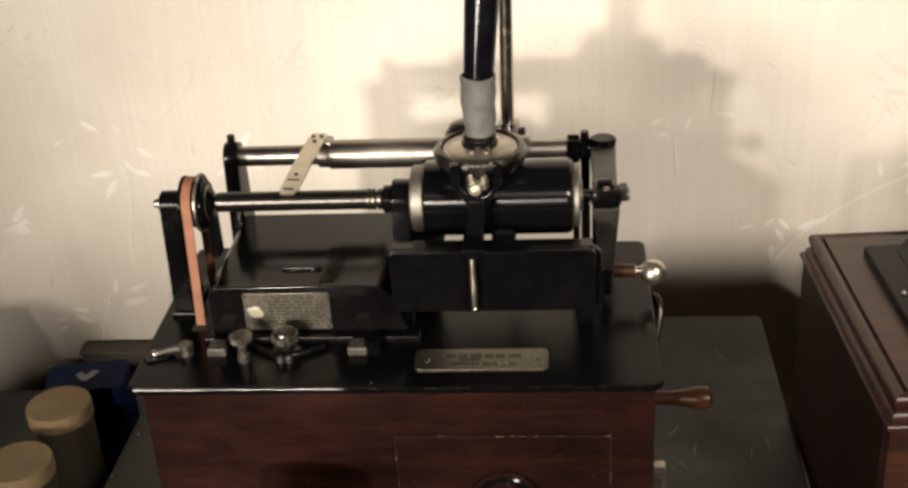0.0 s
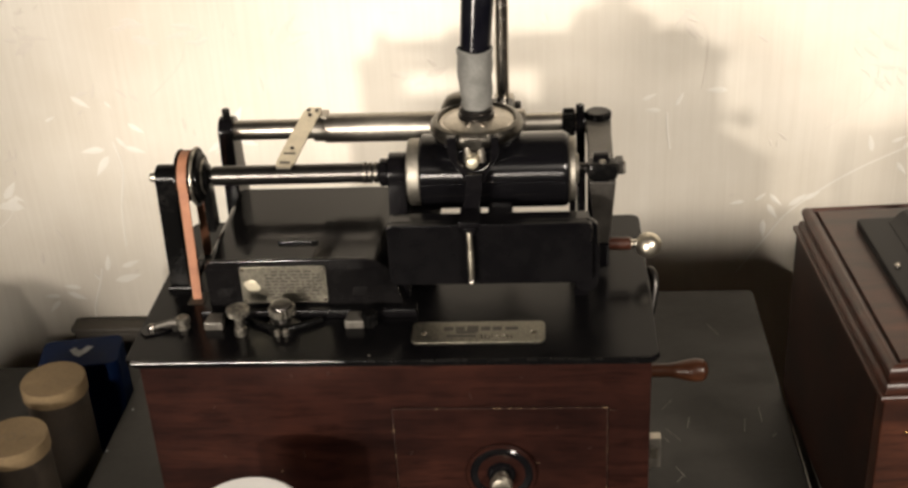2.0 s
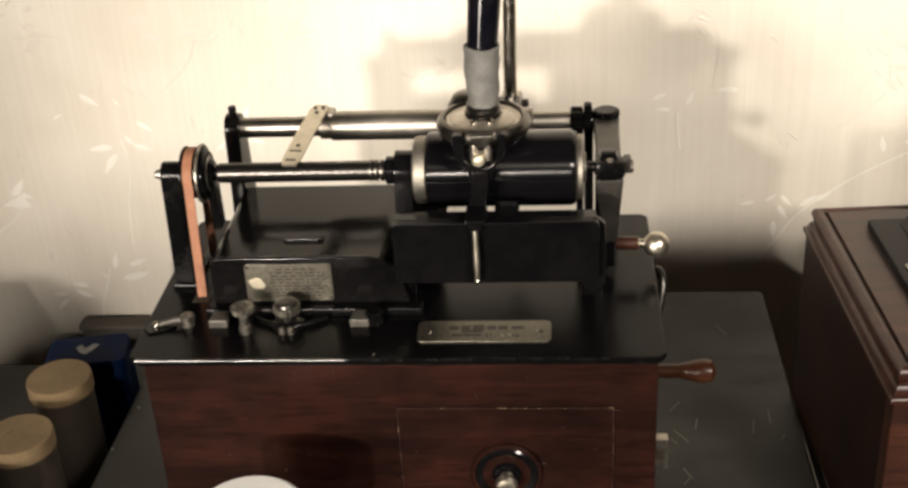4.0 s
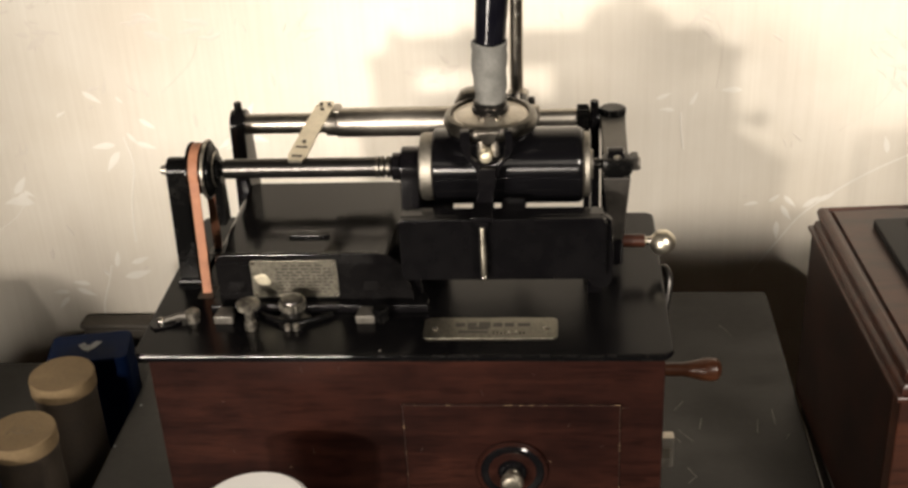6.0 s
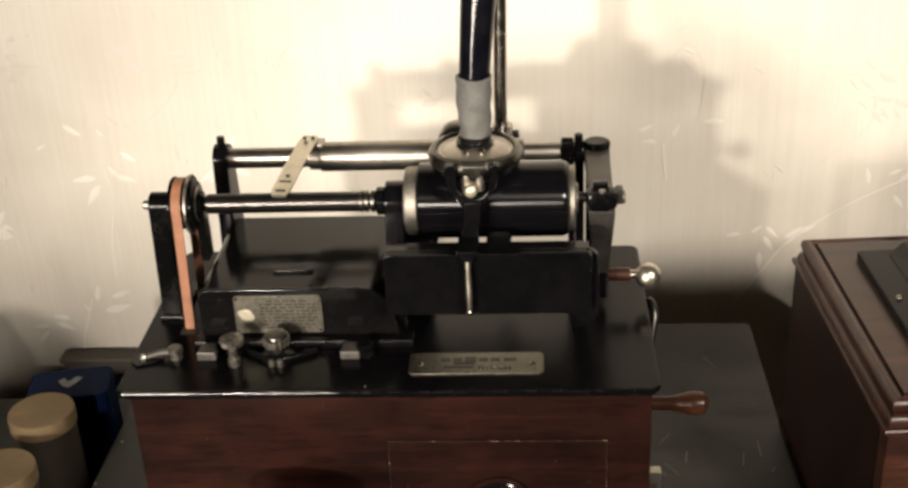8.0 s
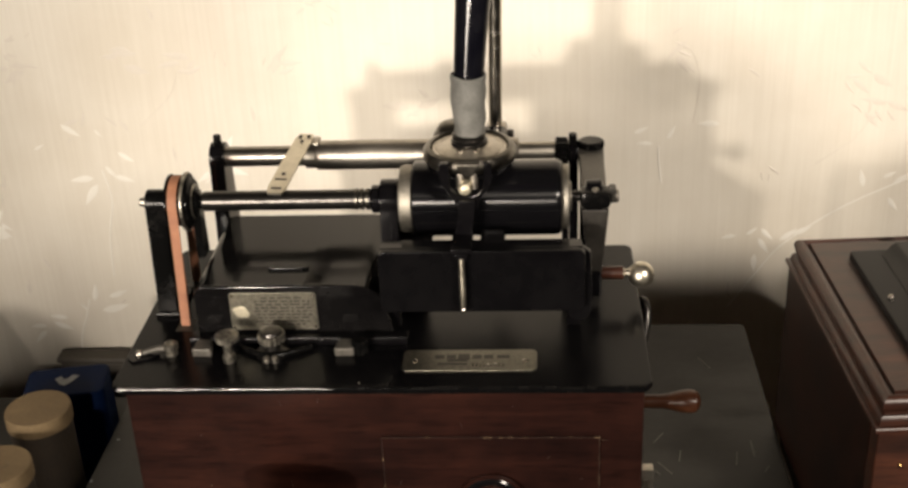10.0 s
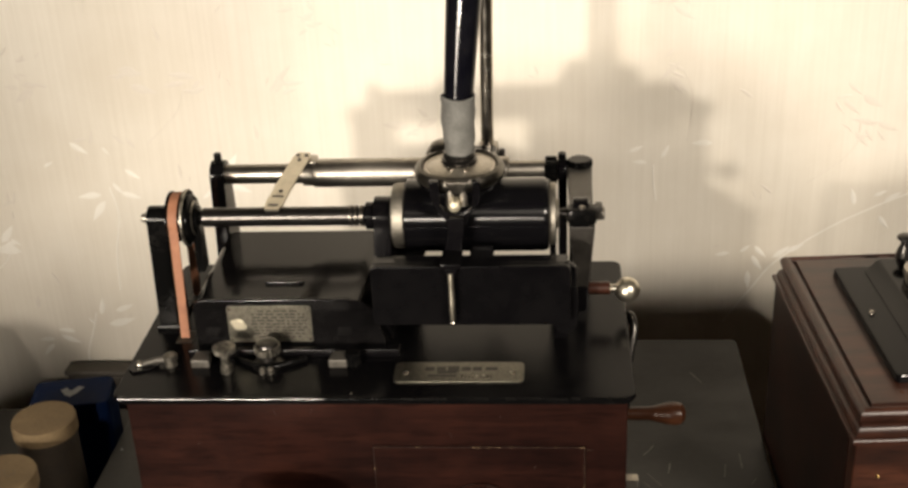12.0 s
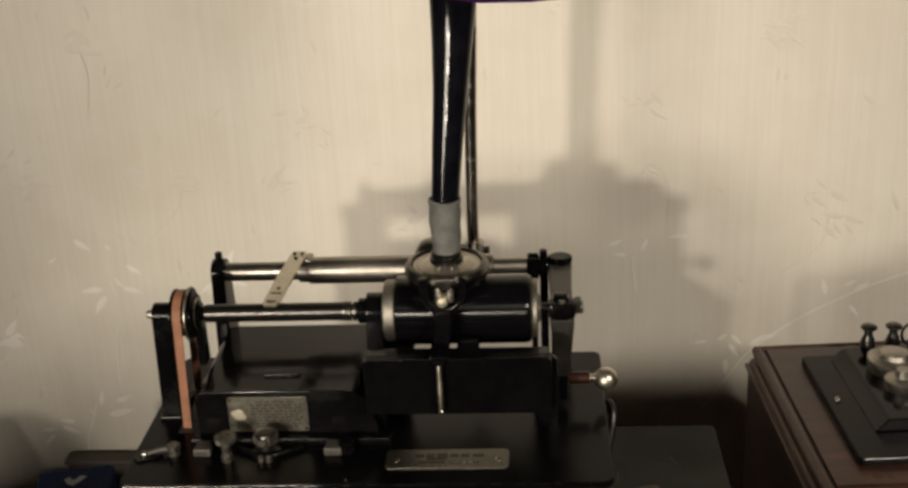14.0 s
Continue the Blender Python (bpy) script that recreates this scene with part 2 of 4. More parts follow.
def lathe(profile, place, axis="z", segments=40):
    """Turns (radius, height) pairs round an axis through place; both ends are closed."""
    bm = bmesh.new()
    m = Matrix.Translation(place) @ axis_turn(axis)
    rings = []
    for r, h in profile:
        rings.append([bm.verts.new(m @ Vector((r * math.cos(a), r * math.sin(a), h))) for a in (2 * math.pi * k / segments for k in range(segments))])
    for lo, hi in zip(rings, rings[1:]):
        for k in range(segments):
            bm.faces.new((lo[k], lo[(k + 1) % segments], hi[(k + 1) % segments], hi[k]))
    bm.faces.new(rings[0][::-1])
    bm.faces.new(rings[-1])
    return bm


def rod(a, b, r, segments=24, bevel=0.0):
    a, b = Vector(a), Vector(b)
    d = b - a
    bm = bmesh.new()
    bmesh.ops.create_cone(bm, cap_ends=True, segments=segments, radius1=r, radius2=r, depth=d.length,
                          matrix=Matrix.Translation((a + b) / 2) @ d.to_track_quat("Z", "Y").to_matrix().to_4x4())
    return bevelled(bm, bevel, 2, lambda e: e.calc_face_angle(0) > 1.2) if bevel else bm


def ball(place, r, segments=32):
    bm = bmesh.new()
    bmesh.ops.create_uvsphere(bm, u_segments=segments, v_segments=segments // 2, radius=r, matrix=Matrix.Translation(place))
    return bm


def spline(points, steps=8):
    pts = [Vector(p) for p in points]
    out = []
    for i in range(len(pts) - 1):
        p0, p1, p2, p3 = pts[max(i - 1, 0)], pts[i], pts[i + 1], pts[min(i + 2, len(pts) - 1)]
        for k in range(steps):
            t = k / steps
            out.append(0.5 * (2 * p1 + (p2 - p0) * t + (2 * p0 - 5 * p1 + 4 * p2 - p3) * t * t + (3 * p1 - p0 - 3 * p2 + p3) * t ** 3))
    return out + [pts[-1]]


def tube(points, radii, segments=20, steps=8, closed=True):
    """A round bar along a smooth line; radii go with the points."""
    line = spline(points, steps)
    sizes = [p.x for p in spline([(r, 0, 0) for r in radii], steps)]
    bm = bmesh.new()
    rings, side = [], None
    for i, p in enumerate(line):
        d = (line[min(i + 1, len(line) - 1)] - line[max(i - 1, 0)]).normalized()
        side = d.orthogonal().normalized() if side is None else (side - d * side.dot(d)).normalized()
        up = d.cross(side)
        rings.append([bm.verts.new(p + sizes[i] * (math.cos(a) * side + math.sin(a) * up)) for a in (2 * math.pi * k / segments for k in range(segments))])
    for lo, hi in zip(rings, rings[1:]):
        for k in range(segments):
            bm.faces.new((lo[k], lo[(k + 1) % segments], hi[(k + 1) % segments], hi[k]))
    if closed:
        bm.faces.new(rings[0][::-1])
        bm.faces.new(rings[-1])
    return bm


def prism(outline, axis, lo, hi, bevel=0.0):
    """Extrudes a flat outline along an axis from lo to hi; the outline's pairs are the other two coordinates in order."""
    bm = bmesh.new()

    def at(u, v, w):
        return {"x": (w, u, v), "y": (u, w, v), "z": (u, v, w)}[axis]
    a = [bm.verts.new(at(u, v, lo)) for u, v in outline]
    b = [bm.verts.new(at(u, v, hi)) for u, v in outline]
    n = len(outline)
    bm.faces.new(a[::-1])
    bm.faces.new(b)
    for k in range(n):
        bm.faces.new((a[k], a[(k + 1) % n], b[(k + 1) % n], b[k]))
    bmesh.ops.recalc_face_normals(bm, faces=bm.faces)
    return bevelled(bm, bevel, 2, lambda e: e.calc_face_angle(0) > 0.7) if bevel else bm


def arc(cx, cy, r, a0, a1, n=10):
    return [(cx + r * math.cos(radians(a0 + (a1 - a0) * k / n)), cy + r * math.sin(radians(a0 + (a1 - a0) * k / n))) for k in range(n + 1)]


def rounded(x0, y0, x1, y1, r, n=6):
    return arc(x1 - r, y1 - r, r, 0, 90, n) + arc(x0 + r, y1 - r, r, 90, 180, n) + arc(x0 + r, y0 + r, r, 180, 270, n) + arc(x1 - r, y0 + r, r, 270, 360, n)


def knurled(r, h0, h1, place, axis, teeth=28, depth=0.0006):
    bm = lathe([(r * 0.86, h0), (r, h0 + 0.0008), (r, h1 - 0.0008), (r * 0.86, h1)], place, axis, teeth * 2)
    centre, m = Vector(place), axis_turn(axis).to_3x3()
    d = m @ Vector((0, 0, 1))
    for i, v in enumerate(bm.verts):
        if i % 2:
            off = v.co - centre
            off -= d * off.dot(d)
            v.co -= off.normalized() * depth
    return bm


# ---- room ----
wall_paper = structure("wall_north", box((-2.6, 0.507, -0.76), (2.4, 0.60, 1.75)), PAPER, "cream wallpaper with faint vertical streaks and pale bamboo sprigs", "wall")
structure("wall_south", box((-2.6, -3.60, -0.76), (2.4, -3.50, 1.75)), PLASTER, "plain plastered wall behind the viewer", "wall")
structure("wall_west", box((-2.7, -3.60, -0.76), (-2.6, 0.60, 1.75)), PLASTER, "plain plastered side wall of the room", "wall")
structure("wall_east", box((2.4, -3.60, -0.76), (2.5, 0.60, 1.75)), PLASTER, "plain plastered side wall of the room", "wall")
structure("floor", box((-2.7, -3.60, -0.86), (2.5, 0.60, -0.76)), FLOORING, "dark carpeted floor under the tables", "floor")
structure("ceiling", box((-2.7, -3.60, 1.75), (2.5, 0.60, 1.85)), PLASTER, "plain plastered ceiling over the room", "ceiling")


def leaf(bm, x, z, length, angle, width=0.17):
    """A pointed bamboo leaf, slightly domed, on the wall."""
    d, s = Vector((math.cos(angle), 0, math.sin(angle))), Vector((-math.sin(angle), 0, math.cos(angle)))
    o = Vector((x, 0.5068, z))
    lift = Vector((0, -0.0005, 0))
    left, mid, right = [], [], []
    for k in range(1, 5):
        t = k / 5
        w = width * length * 0.5 * math.sin(math.pi * t ** 0.75)
        bend = s * (0.10 * length * t * t)
        left.append(bm.verts.new(o + d * length * t + bend + s * w))
        mid.append(bm.verts.new(o + d * length * t + bend + lift))
        right.append(bm.verts.new(o + d * length * t + bend - s * w))
    a, b = bm.verts.new(o), bm.verts.new(o + d * length + s * 0.10 * length)
    for k in range(3):
        bm.faces.new((left[k], mid[k], mid[k + 1], left[k + 1]))
        bm.faces.new((mid[k], right[k], right[k + 1], mid[k + 1]))
    bm.faces.new((a, mid[0], left[0]))
    bm.faces.new((a, right[0], mid[0]))
    bm.faces.new((left[3], mid[3], b))
    bm.faces.new((mid[3], right[3], b))


def stem(bm, pts, w):
    line = spline([(x, 0.5066, z) for x, z in pts], 6)
    prev = None
    for i, p in enumerate(line):
        d = (line[min(i + 1, len(line) - 1)] - line[max(i - 1, 0)]).normalized()
        s = Vector((-d.z, 0, d.x)) * w
        row = (bm.verts.new(p - s), bm.verts.new(p + Vector((0, -0.0003, 0))), bm.verts.new(p + s))
        if prev:
            bm.faces.new((prev[0], prev[1], row[1], row[0]))
            bm.faces.new((prev[1], prev[2], row[2], row[1]))
        prev = row


rng = random.Random(7)
BRANCHES = [
    ([(0.300, -0.066), (0.328, -0.025), (0.351, 0.006), (0.403, 0.045), (0.466, 0.077), (0.520, 0.098)],
     [(0.304, 0.017, 0.014, -3.07), (0.314, 0.018, 0.012, 0.54), (0.329, 0.025, 0.016, -0.92), (0.327, 0.014, 0.018, -1.11), (0.324, -0.004, 0.019, -1.62), (0.348, 0.011, 0.019, 0.56), (0.361, 0.018, 0.018, 0.34), (0.426, 0.070, 0.017, 1.69), (0.444, 0.080, 0.013, 0.32), (0.455, 0.074, 0.017, 0.44), (0.452, 0.058, 0.016, -1.05)]),
    ([(0.226, 0.078), (0.223, 0.098), (0.222, 0.118)], [(0.197, 0.132, 0.014, 0.30), (0.216, 0.120, 0.014, 3.00), (0.281, 0.140, 0.019, 3.04), (0.230, 0.125, 0.014, 0.98)]),
    ([(-0.345, 0.101), (-0.340, 0.069), (-0.349, 0.026), (-0.353, -0.022)],
     [(-0.355, 0.092, 0.023, 3.14), (-0.341, 0.106, 0.015, -1.02), (-0.326, 0.121, 0.017, -0.70), (-0.334, 0.095, 0.020, -0.42), (-0.352, 0.085, 0.025, -2.30), (-0.380, 0.152, 0.020, -0.71), (-0.346, 0.146, 0.009, -0.95), (-0.412, 0.125, 0.011, 0.38)]),
    ([(-0.385, -0.050), (-0.390, -0.067), (-0.401, -0.096), (-0.404, -0.114)],
     [(-0.380, -0.053, 0.019, 1.25), (-0.363, -0.048, 0.020, 0.26), (-0.389, -0.065, 0.010, 2.08), (-0.373, -0.065, 0.028, 0.14), (-0.413, -0.074, 0.018, 2.92), (-0.430, -0.079, 0.021, -0.51), (-0.438, -0.084, 0.017, 3.08), (-0.440, -0.090, 0.018, -2.43)]),
]
for line, leaves in BRANCHES:
    branch = bmesh.new()
    stem(branch, line, 0.0009)
    for lx, lz, length, angle in leaves:
        leaf(branch, lx, lz, length * 1.15, angle, 0.29)
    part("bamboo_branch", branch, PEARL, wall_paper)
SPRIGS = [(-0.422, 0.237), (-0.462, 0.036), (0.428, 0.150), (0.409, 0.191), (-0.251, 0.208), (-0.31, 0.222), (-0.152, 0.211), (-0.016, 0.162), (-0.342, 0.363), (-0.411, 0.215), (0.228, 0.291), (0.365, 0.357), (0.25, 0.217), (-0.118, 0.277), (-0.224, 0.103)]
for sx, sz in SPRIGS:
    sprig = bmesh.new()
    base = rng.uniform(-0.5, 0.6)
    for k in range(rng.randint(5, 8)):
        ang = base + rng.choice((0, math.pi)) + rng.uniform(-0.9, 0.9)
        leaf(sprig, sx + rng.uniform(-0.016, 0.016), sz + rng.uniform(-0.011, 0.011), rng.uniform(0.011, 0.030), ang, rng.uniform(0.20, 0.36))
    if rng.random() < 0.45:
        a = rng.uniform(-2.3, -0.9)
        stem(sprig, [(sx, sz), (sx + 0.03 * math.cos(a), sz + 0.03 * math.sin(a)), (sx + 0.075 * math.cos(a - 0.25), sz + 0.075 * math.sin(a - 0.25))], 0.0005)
    # The print's tone follows the wall's light: dark high up, pale low.
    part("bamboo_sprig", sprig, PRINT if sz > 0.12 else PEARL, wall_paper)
for k in range(46):
    mark = bmesh.new()
    sx, sz, base = rng.uniform(-0.52, 0.52), rng.uniform(-0.05, 0.44), rng.uniform(0, math.pi)
    for q in range(rng.randint(1, 3)):
        leaf(mark, sx + rng.uniform(-0.012, 0.012), sz + rng.uniform(-0.012, 0.012), rng.uniform(0.008, 0.020), base + rng.uniform(-0.6, 0.6), rng.uniform(0.16, 0.30))
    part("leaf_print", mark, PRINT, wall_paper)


# ---- tables ----
def table(name, x0, y0, x1, y1, top, label, group="tables"):
    t = thing(name, label, "table", group)
    part("tabletop", prism(rounded(x0, y0, x1, y1, 0.006), "z", top - 0.022, top, 0.003), TABLE, t)
    part("apron", box((x0 + 0.03, y0 + 0.03, top - 0.09), (x1 - 0.03, y1 - 0.03, top - 0.0225), 0.002), BOARD, t)
    for lx in (x0 + 0.035, x1 - 0.075):
        for ly in (y0 + 0.035, y1 - 0.075):
            part("leg", box((lx, ly, -0.76), (lx + 0.04, ly + 0.04, top - 0.0905), 0.003), BOARD, t)
    return t


main_table = table("side_table", -0.267, -0.34, 0.2975, 0.394, -0.02, "dark grey painted table with scuffed worn top")
table("side_table", 0.3045, -0.34, 0.85, 0.238, -0.024, "dark grey table under the second wooden cabinet")
table("side_table", -0.80, -0.34, -0.2735, 0.40, -0.105, "lower dark table that holds the record tubes")

SCUFF = surface("bare_scuffs", (0.12, 0.11, 0.095), (0.26, 0.24, 0.21), 0.6, size=90)
rng = random.Random(3)
for k in range(18):
    sx, sy = rng.uniform(0.19, 0.285), rng.uniform(-0.02, 0.34) * (1.0 if k % 5 == 0 else 0.55)
    a, ln, w = rng.uniform(0.9, 2.2), rng.uniform(0.006, 0.020), rng.uniform(0.00025, 0.0005)
    dx, dy = math.cos(a) * ln, math.sin(a) * ln
    part("scratch", prism([(sx, sy), (sx + w, sy), (sx + dx + w, sy + dy), (sx + dx, sy + dy)], "z", -0.0200, -0.0198), SCUFF, main_table)
for sx, sy in ((-0.2585, 0.207), (-0.264, 0.15)):
    part("paint_chip", lathe([(0.0011, 0), (0.0008, 0.0003)], (sx, sy, -0.0200), "z", 10), CARD_MARK, main_table)

low = thing("low_chest", "dull brown low chest standing behind the tables", "chest")
part("body", box((-0.422, 0.482, -0.76), (-0.20, 0.501, -0.118), 0.002), BOARD, low)
part("lid", box((-0.425, 0.480, -0.1175), (-0.196, 0.503, -0.1100), 0.003), BOARD, low)


# ---- phonograph ----
ph = thing("phonograph", "antique cylinder phonograph, mahogany case and black enamelled works, on the table", "phonograph")
case = part("case", box((-0.163, 0.004, -0.012), (0.166, 0.186, 0.1636), 0.001), MAHOGANY, ph, "reddish brown mahogany case")
part("base_moulding", prism(rounded(-0.170, -0.004, 0.173, 0.193, 0.006), "z", -0.0199, -0.0125, 0.002), MAHOGANY, case)
front = part("front_panel", box((-0.001, 0.0024, -0.004), (0.139, 0.0039, 0.129), 0.0006), MAHOGANY, case, "flush mahogany panel with worn edges")
part("worn_line", box((-0.0008, 0.0021, 0.1286), (0.1388, 0.0023, 0.1291)), FLECK, front, "gilt worn edge line")
for lx in (-0.0008, 0.1382):
    part("worn_line", box((lx, 0.0021, 0.0), (lx + 0.0004, 0.0023, 0.1280)), FLECK, front)
rng = random.Random(5)
for k in range(14):
    fx, fz, fl = rng.uniform(-0.12, 0.155), rng.uniform(0.07, 0.158), rng.uniform(0.0012, 0.005)
    fa = rng.uniform(-0.3, 1.9)
    y0 = 0.0037 if fx < -0.003 or fx > 0.140 or fz > 0.130 else 0.0021
    dx, dz = fl * math.cos(fa), fl * math.sin(fa)
    part("wear_fleck", prism([(fx, fz), (fx + 0.0004, fz - 0.0003), (fx + dx, fz + dz), (fx + dx - 0.0003, fz + dz + 0.0003)], "y", y0, y0 + 0.0004), FLECK, case)
KNOB_AT = (0.0690, 0.0022, 0.0775)
rosette = part("knob_rosette", lathe([(0.0208, 0), (0.0214, 0.0010), (0.0214, 0.0026), (0.0196, 0.0040), (0.0176, 0.0036), (0.0130, 0.0022), (0.0090, 0.0018), (0.006, 0.0022)], KNOB_AT, "-y", 48), ENAMEL, front, "round dished black knob plate")
part("rosette_rim", lathe([(0.0216, 0.0004), (0.0232, 0.0012), (0.0234, 0.0022), (0.0226, 0.0032), (0.0216, 0.0030)], KNOB_AT, "-y", 48), MAHOGANY, rosette, "turned brown rim")
part("knob_boss", lathe([(0.0092, 0.0016), (0.0098, 0.0030), (0.0084, 0.0052), (0.0058, 0.0062)], KNOB_AT, "-y", 32), ENAMEL, rosette)
part("knob", lathe([(0.0052, 0.0055), (0.0044, 0.0080), (0.0056, 0.0100), (0.0074, 0.0124), (0.0076, 0.0150), (0.0062, 0.0172), (0.0030, 0.0184)], KNOB_AT, "-y", 36), NICKEL_SOFT, rosette, "small clouded nickel knob")

plate = part("bedplate", prism(rounded(-0.171, -0.0015, 0.171, 0.191, 0.007), "z", 0.1655, 0.1700, 0.0018), ENAMEL_PLATE, ph, "glossy black enamelled bedplate")
# The highlight is built in: the bright strip thins out where it fades.
part("bedplate_edge", tube([(-0.1655, -0.0013, 0.1688), (-0.1000, -0.0013, 0.1688), (-0.0500, -0.0013, 0.1688), (0.0200, -0.0013, 0.1688)], [0.0015, 0.0015, 0.0013, 0.0006], 14), EDGE, plate, "bright front edge with wear and a built-in highlight")
part("bedplate_edge", rod((-0.1650, -0.0012, 0.1688), (0.1655, -0.0012, 0.1688), 0.0012, 14), ENAMEL_WORN, plate, "dull black front edge")
part("bedplate_lip", prism(rounded(-0.168, 0.0005, 0.169, 0.189, 0.006), "z", 0.1637, 0.1654), ENAMEL_WORN, plate)

badge = part("badge", prism(rounded(0.0135, 0.0155, 0.0995, 0.0400, 0.004), "z", 0.1701, 0.1713, 0.0003), PLAQUE, plate, "nickel name plate with worn engraving")
for bx in (0.0210, 0.0920):
    part("screw", lathe([(0.0021, 0), (0.0021, 0.0005), (0.0012, 0.0011)], (bx, 0.0262, 0.1712), "z", 16), NICKEL, badge)
for x0, x1, y0, y1 in ((0.034, 0.040, 0.029, 0.0335), (0.0415, 0.0475, 0.029, 0.0335), (0.049, 0.0565, 0.0275, 0.0345), (0.058, 0.064, 0.029, 0.0335), (0.0655, 0.0715, 0.029, 0.0335), (0.074, 0.082, 0.0295, 0.033),
                       (0.036, 0.055, 0.0215, 0.0240), (0.042, 0.055, 0.0255, 0.0285)):
    part("lettering_bar", box((x0, y0, 0.1713), (x1, y1, 0.17142)), INK, badge)

for k in range(9):
    part("lettering_bar", box((0.0580 + 0.0024 * k, 0.0195, 0.1713), (0.0594 + 0.0024 * k, 0.0240 - 0.0008 * (k % 3), 0.17145)), NICKEL, badge)

# the cast housing on the bedplate
house_outline = [(-0.126, 0.1701), (-0.126, 0.2035)] + arc(-0.1195, 0.2035, 0.0065, 180, 90, 5) + arc(-0.018, 0.190, 0.020, 90, 10, 8) + [(0.0040, 0.1800), (0.0060, 0.1701)]
housing = part("housing", prism(house_outline, "y", 0.0565, 0.166, 0.0028), ENAMEL_HOUSE, ph, "glossy black cast housing")
# Bright rod that stands in for the highlight on the housing's edge.
part("edge_highlight", rod((-0.1215, 0.0588, 0.2082), (-0.0180, 0.0588, 0.2082), 0.0022, 16), EDGE, housing, "built-in highlight along the front edge")
part("flange", box((-0.131, 0.0475, 0.1701), (0.0150, 0.0580, 0.1765), 0.0016), ENAMEL_PLATE, housing)
part("oil_cover", prism(rounded(-0.080, 0.079, -0.0525, 0.0845, 0.0026), "z", 0.2098, 0.2120, 0.0006), ENAMEL_WORN, housing, "small oval oil cover")
plaque = part("patent_plate", prism(rounded(-0.1025, 0.1785, -0.0445, 0.2062, 0.0022), "y", 0.0552, 0.0564, 0.0003), PLAQUE, housing, "nickel plate with tiny worn engraved lines")
rng = random.Random(11)
for row in range(9):
    z = 0.2030 - row * 0.0025
    x = -0.0865 + rng.uniform(0, 0.003) + (0.004 if row in (0, 8) else 0)
    end = -0.0490 - (0.005 if row in (0, 8) else 0)
    while x < end:
        w = rng.uniform(0.0015, 0.006)
        part("lettering_bar", box((x, 0.05505, z - 0.0009), (min(x + w, end + 0.001), 0.0552, z)), INK, plaque)
        x += w + rng.uniform(0.001, 0.0020)
# Three bright discs stand in for the highlight patch on the plate.
for ox, oz, r in ((0, 0, 0.0044), (0.0030, -0.0018, 0.0026), (-0.0032, 0.0012, 0.0022)):
    part("plate_highlight", lathe([(r, 0), (r * 0.9, 0.0004), (r * 0.5, 0.0006)], (-0.0952 + ox, 0.0552 - 0.0001 * r / 0.0044, 0.1922 + oz), "-y", 20), BRIGHT_METAL, plaque, "bright disc standing in for the plate highlight")
for px, pz in ((-0.1005, 0.2042), (-0.0465, 0.2042), (-0.1005, 0.1805), (-0.0465, 0.1805)):
    part("screw", lathe([(0.0012, 0), (0.0008, 0.0006)], (px, 0.0552, pz), "-y", 12), NICKEL, plaque)

AXIS_Y, AXIS_Z = 0.105, 0.250


def standard(name, x0, x1, y, z, r, foot, base, mat, label=""):
    """An upright bearing: a tapered web with a round head about the axis."""
    outline = [(y - foot, base), (y + foot, base), (y + r * 1.02, z - 0.004)] + arc(y, z, r, 0, 180, 12) + [(y - r * 1.02, z - 0.004)]
    return part(name, prism(outline, "x", x0, x1, 0.0012), mat, ph, label)


left_post = standard("pulley_post", -0.1630, -0.1490, AXIS_Y, AXIS_Z, 0.0088, 0.0150, 0.1701, ENAMEL_WORN, "black pulley post")
part("post_foot", box((-0.1640, 0.086, 0.1701), (-0.1465, 0.124, 0.1735), 0.0012), ENAMEL_WORN, left_post)
part("centre_pin", lathe([(0.0022, -0.1685), (0.0030, -0.1677), (0.0030, -0.1652), (0.0042, -0.1650), (0.0042, -0.1629)], (0, AXIS_Y, AXIS_Z), "x", 20), STEEL, left_post, "steel centre pin")
pulley = part("pulley", lathe([(0.0165, -0.1475), (0.0188, -0.1468), (0.0188, -0.1458), (0.0166, -0.1452), (0.0166, -0.1372), (0.0196, -0.1365), (0.0199, -0.1352), (0.0196, -0.1342), (0.0166, -0.1337), (0.0166, -0.1322), (0.0145, -0.1305), (0.0090, -0.1295), (0.0085, -0.1272), (0.0050, -0.1266), (0.0045, -0.1250)], (0, AXIS_Y, AXIS_Z), "x", 56), ENAMEL_WORN, ph, "black stepped belt pulley")
part("pulley_rim", lathe([(0.0197, -0.1362), (0.0203, -0.1357), (0.0203, -0.1346), (0.0197, -0.1341)], (0, AXIS_Y, AXIS_Z), "x", 56), TARNISHED, pulley, "worn bright rim")
part("hub_ring", lathe([(0.0120, -0.1306), (0.0126, -0.1300), (0.0118, -0.1294), (0.0110, -0.1298)], (0, AXIS_Y, AXIS_Z), "x", 40), TARNISHED, pulley)
part("spindle", rod((-0.1478, AXIS_Y, AXIS_Z), (-0.1242, AXIS_Y, AXIS_Z), 0.0038), STEEL, pulley)


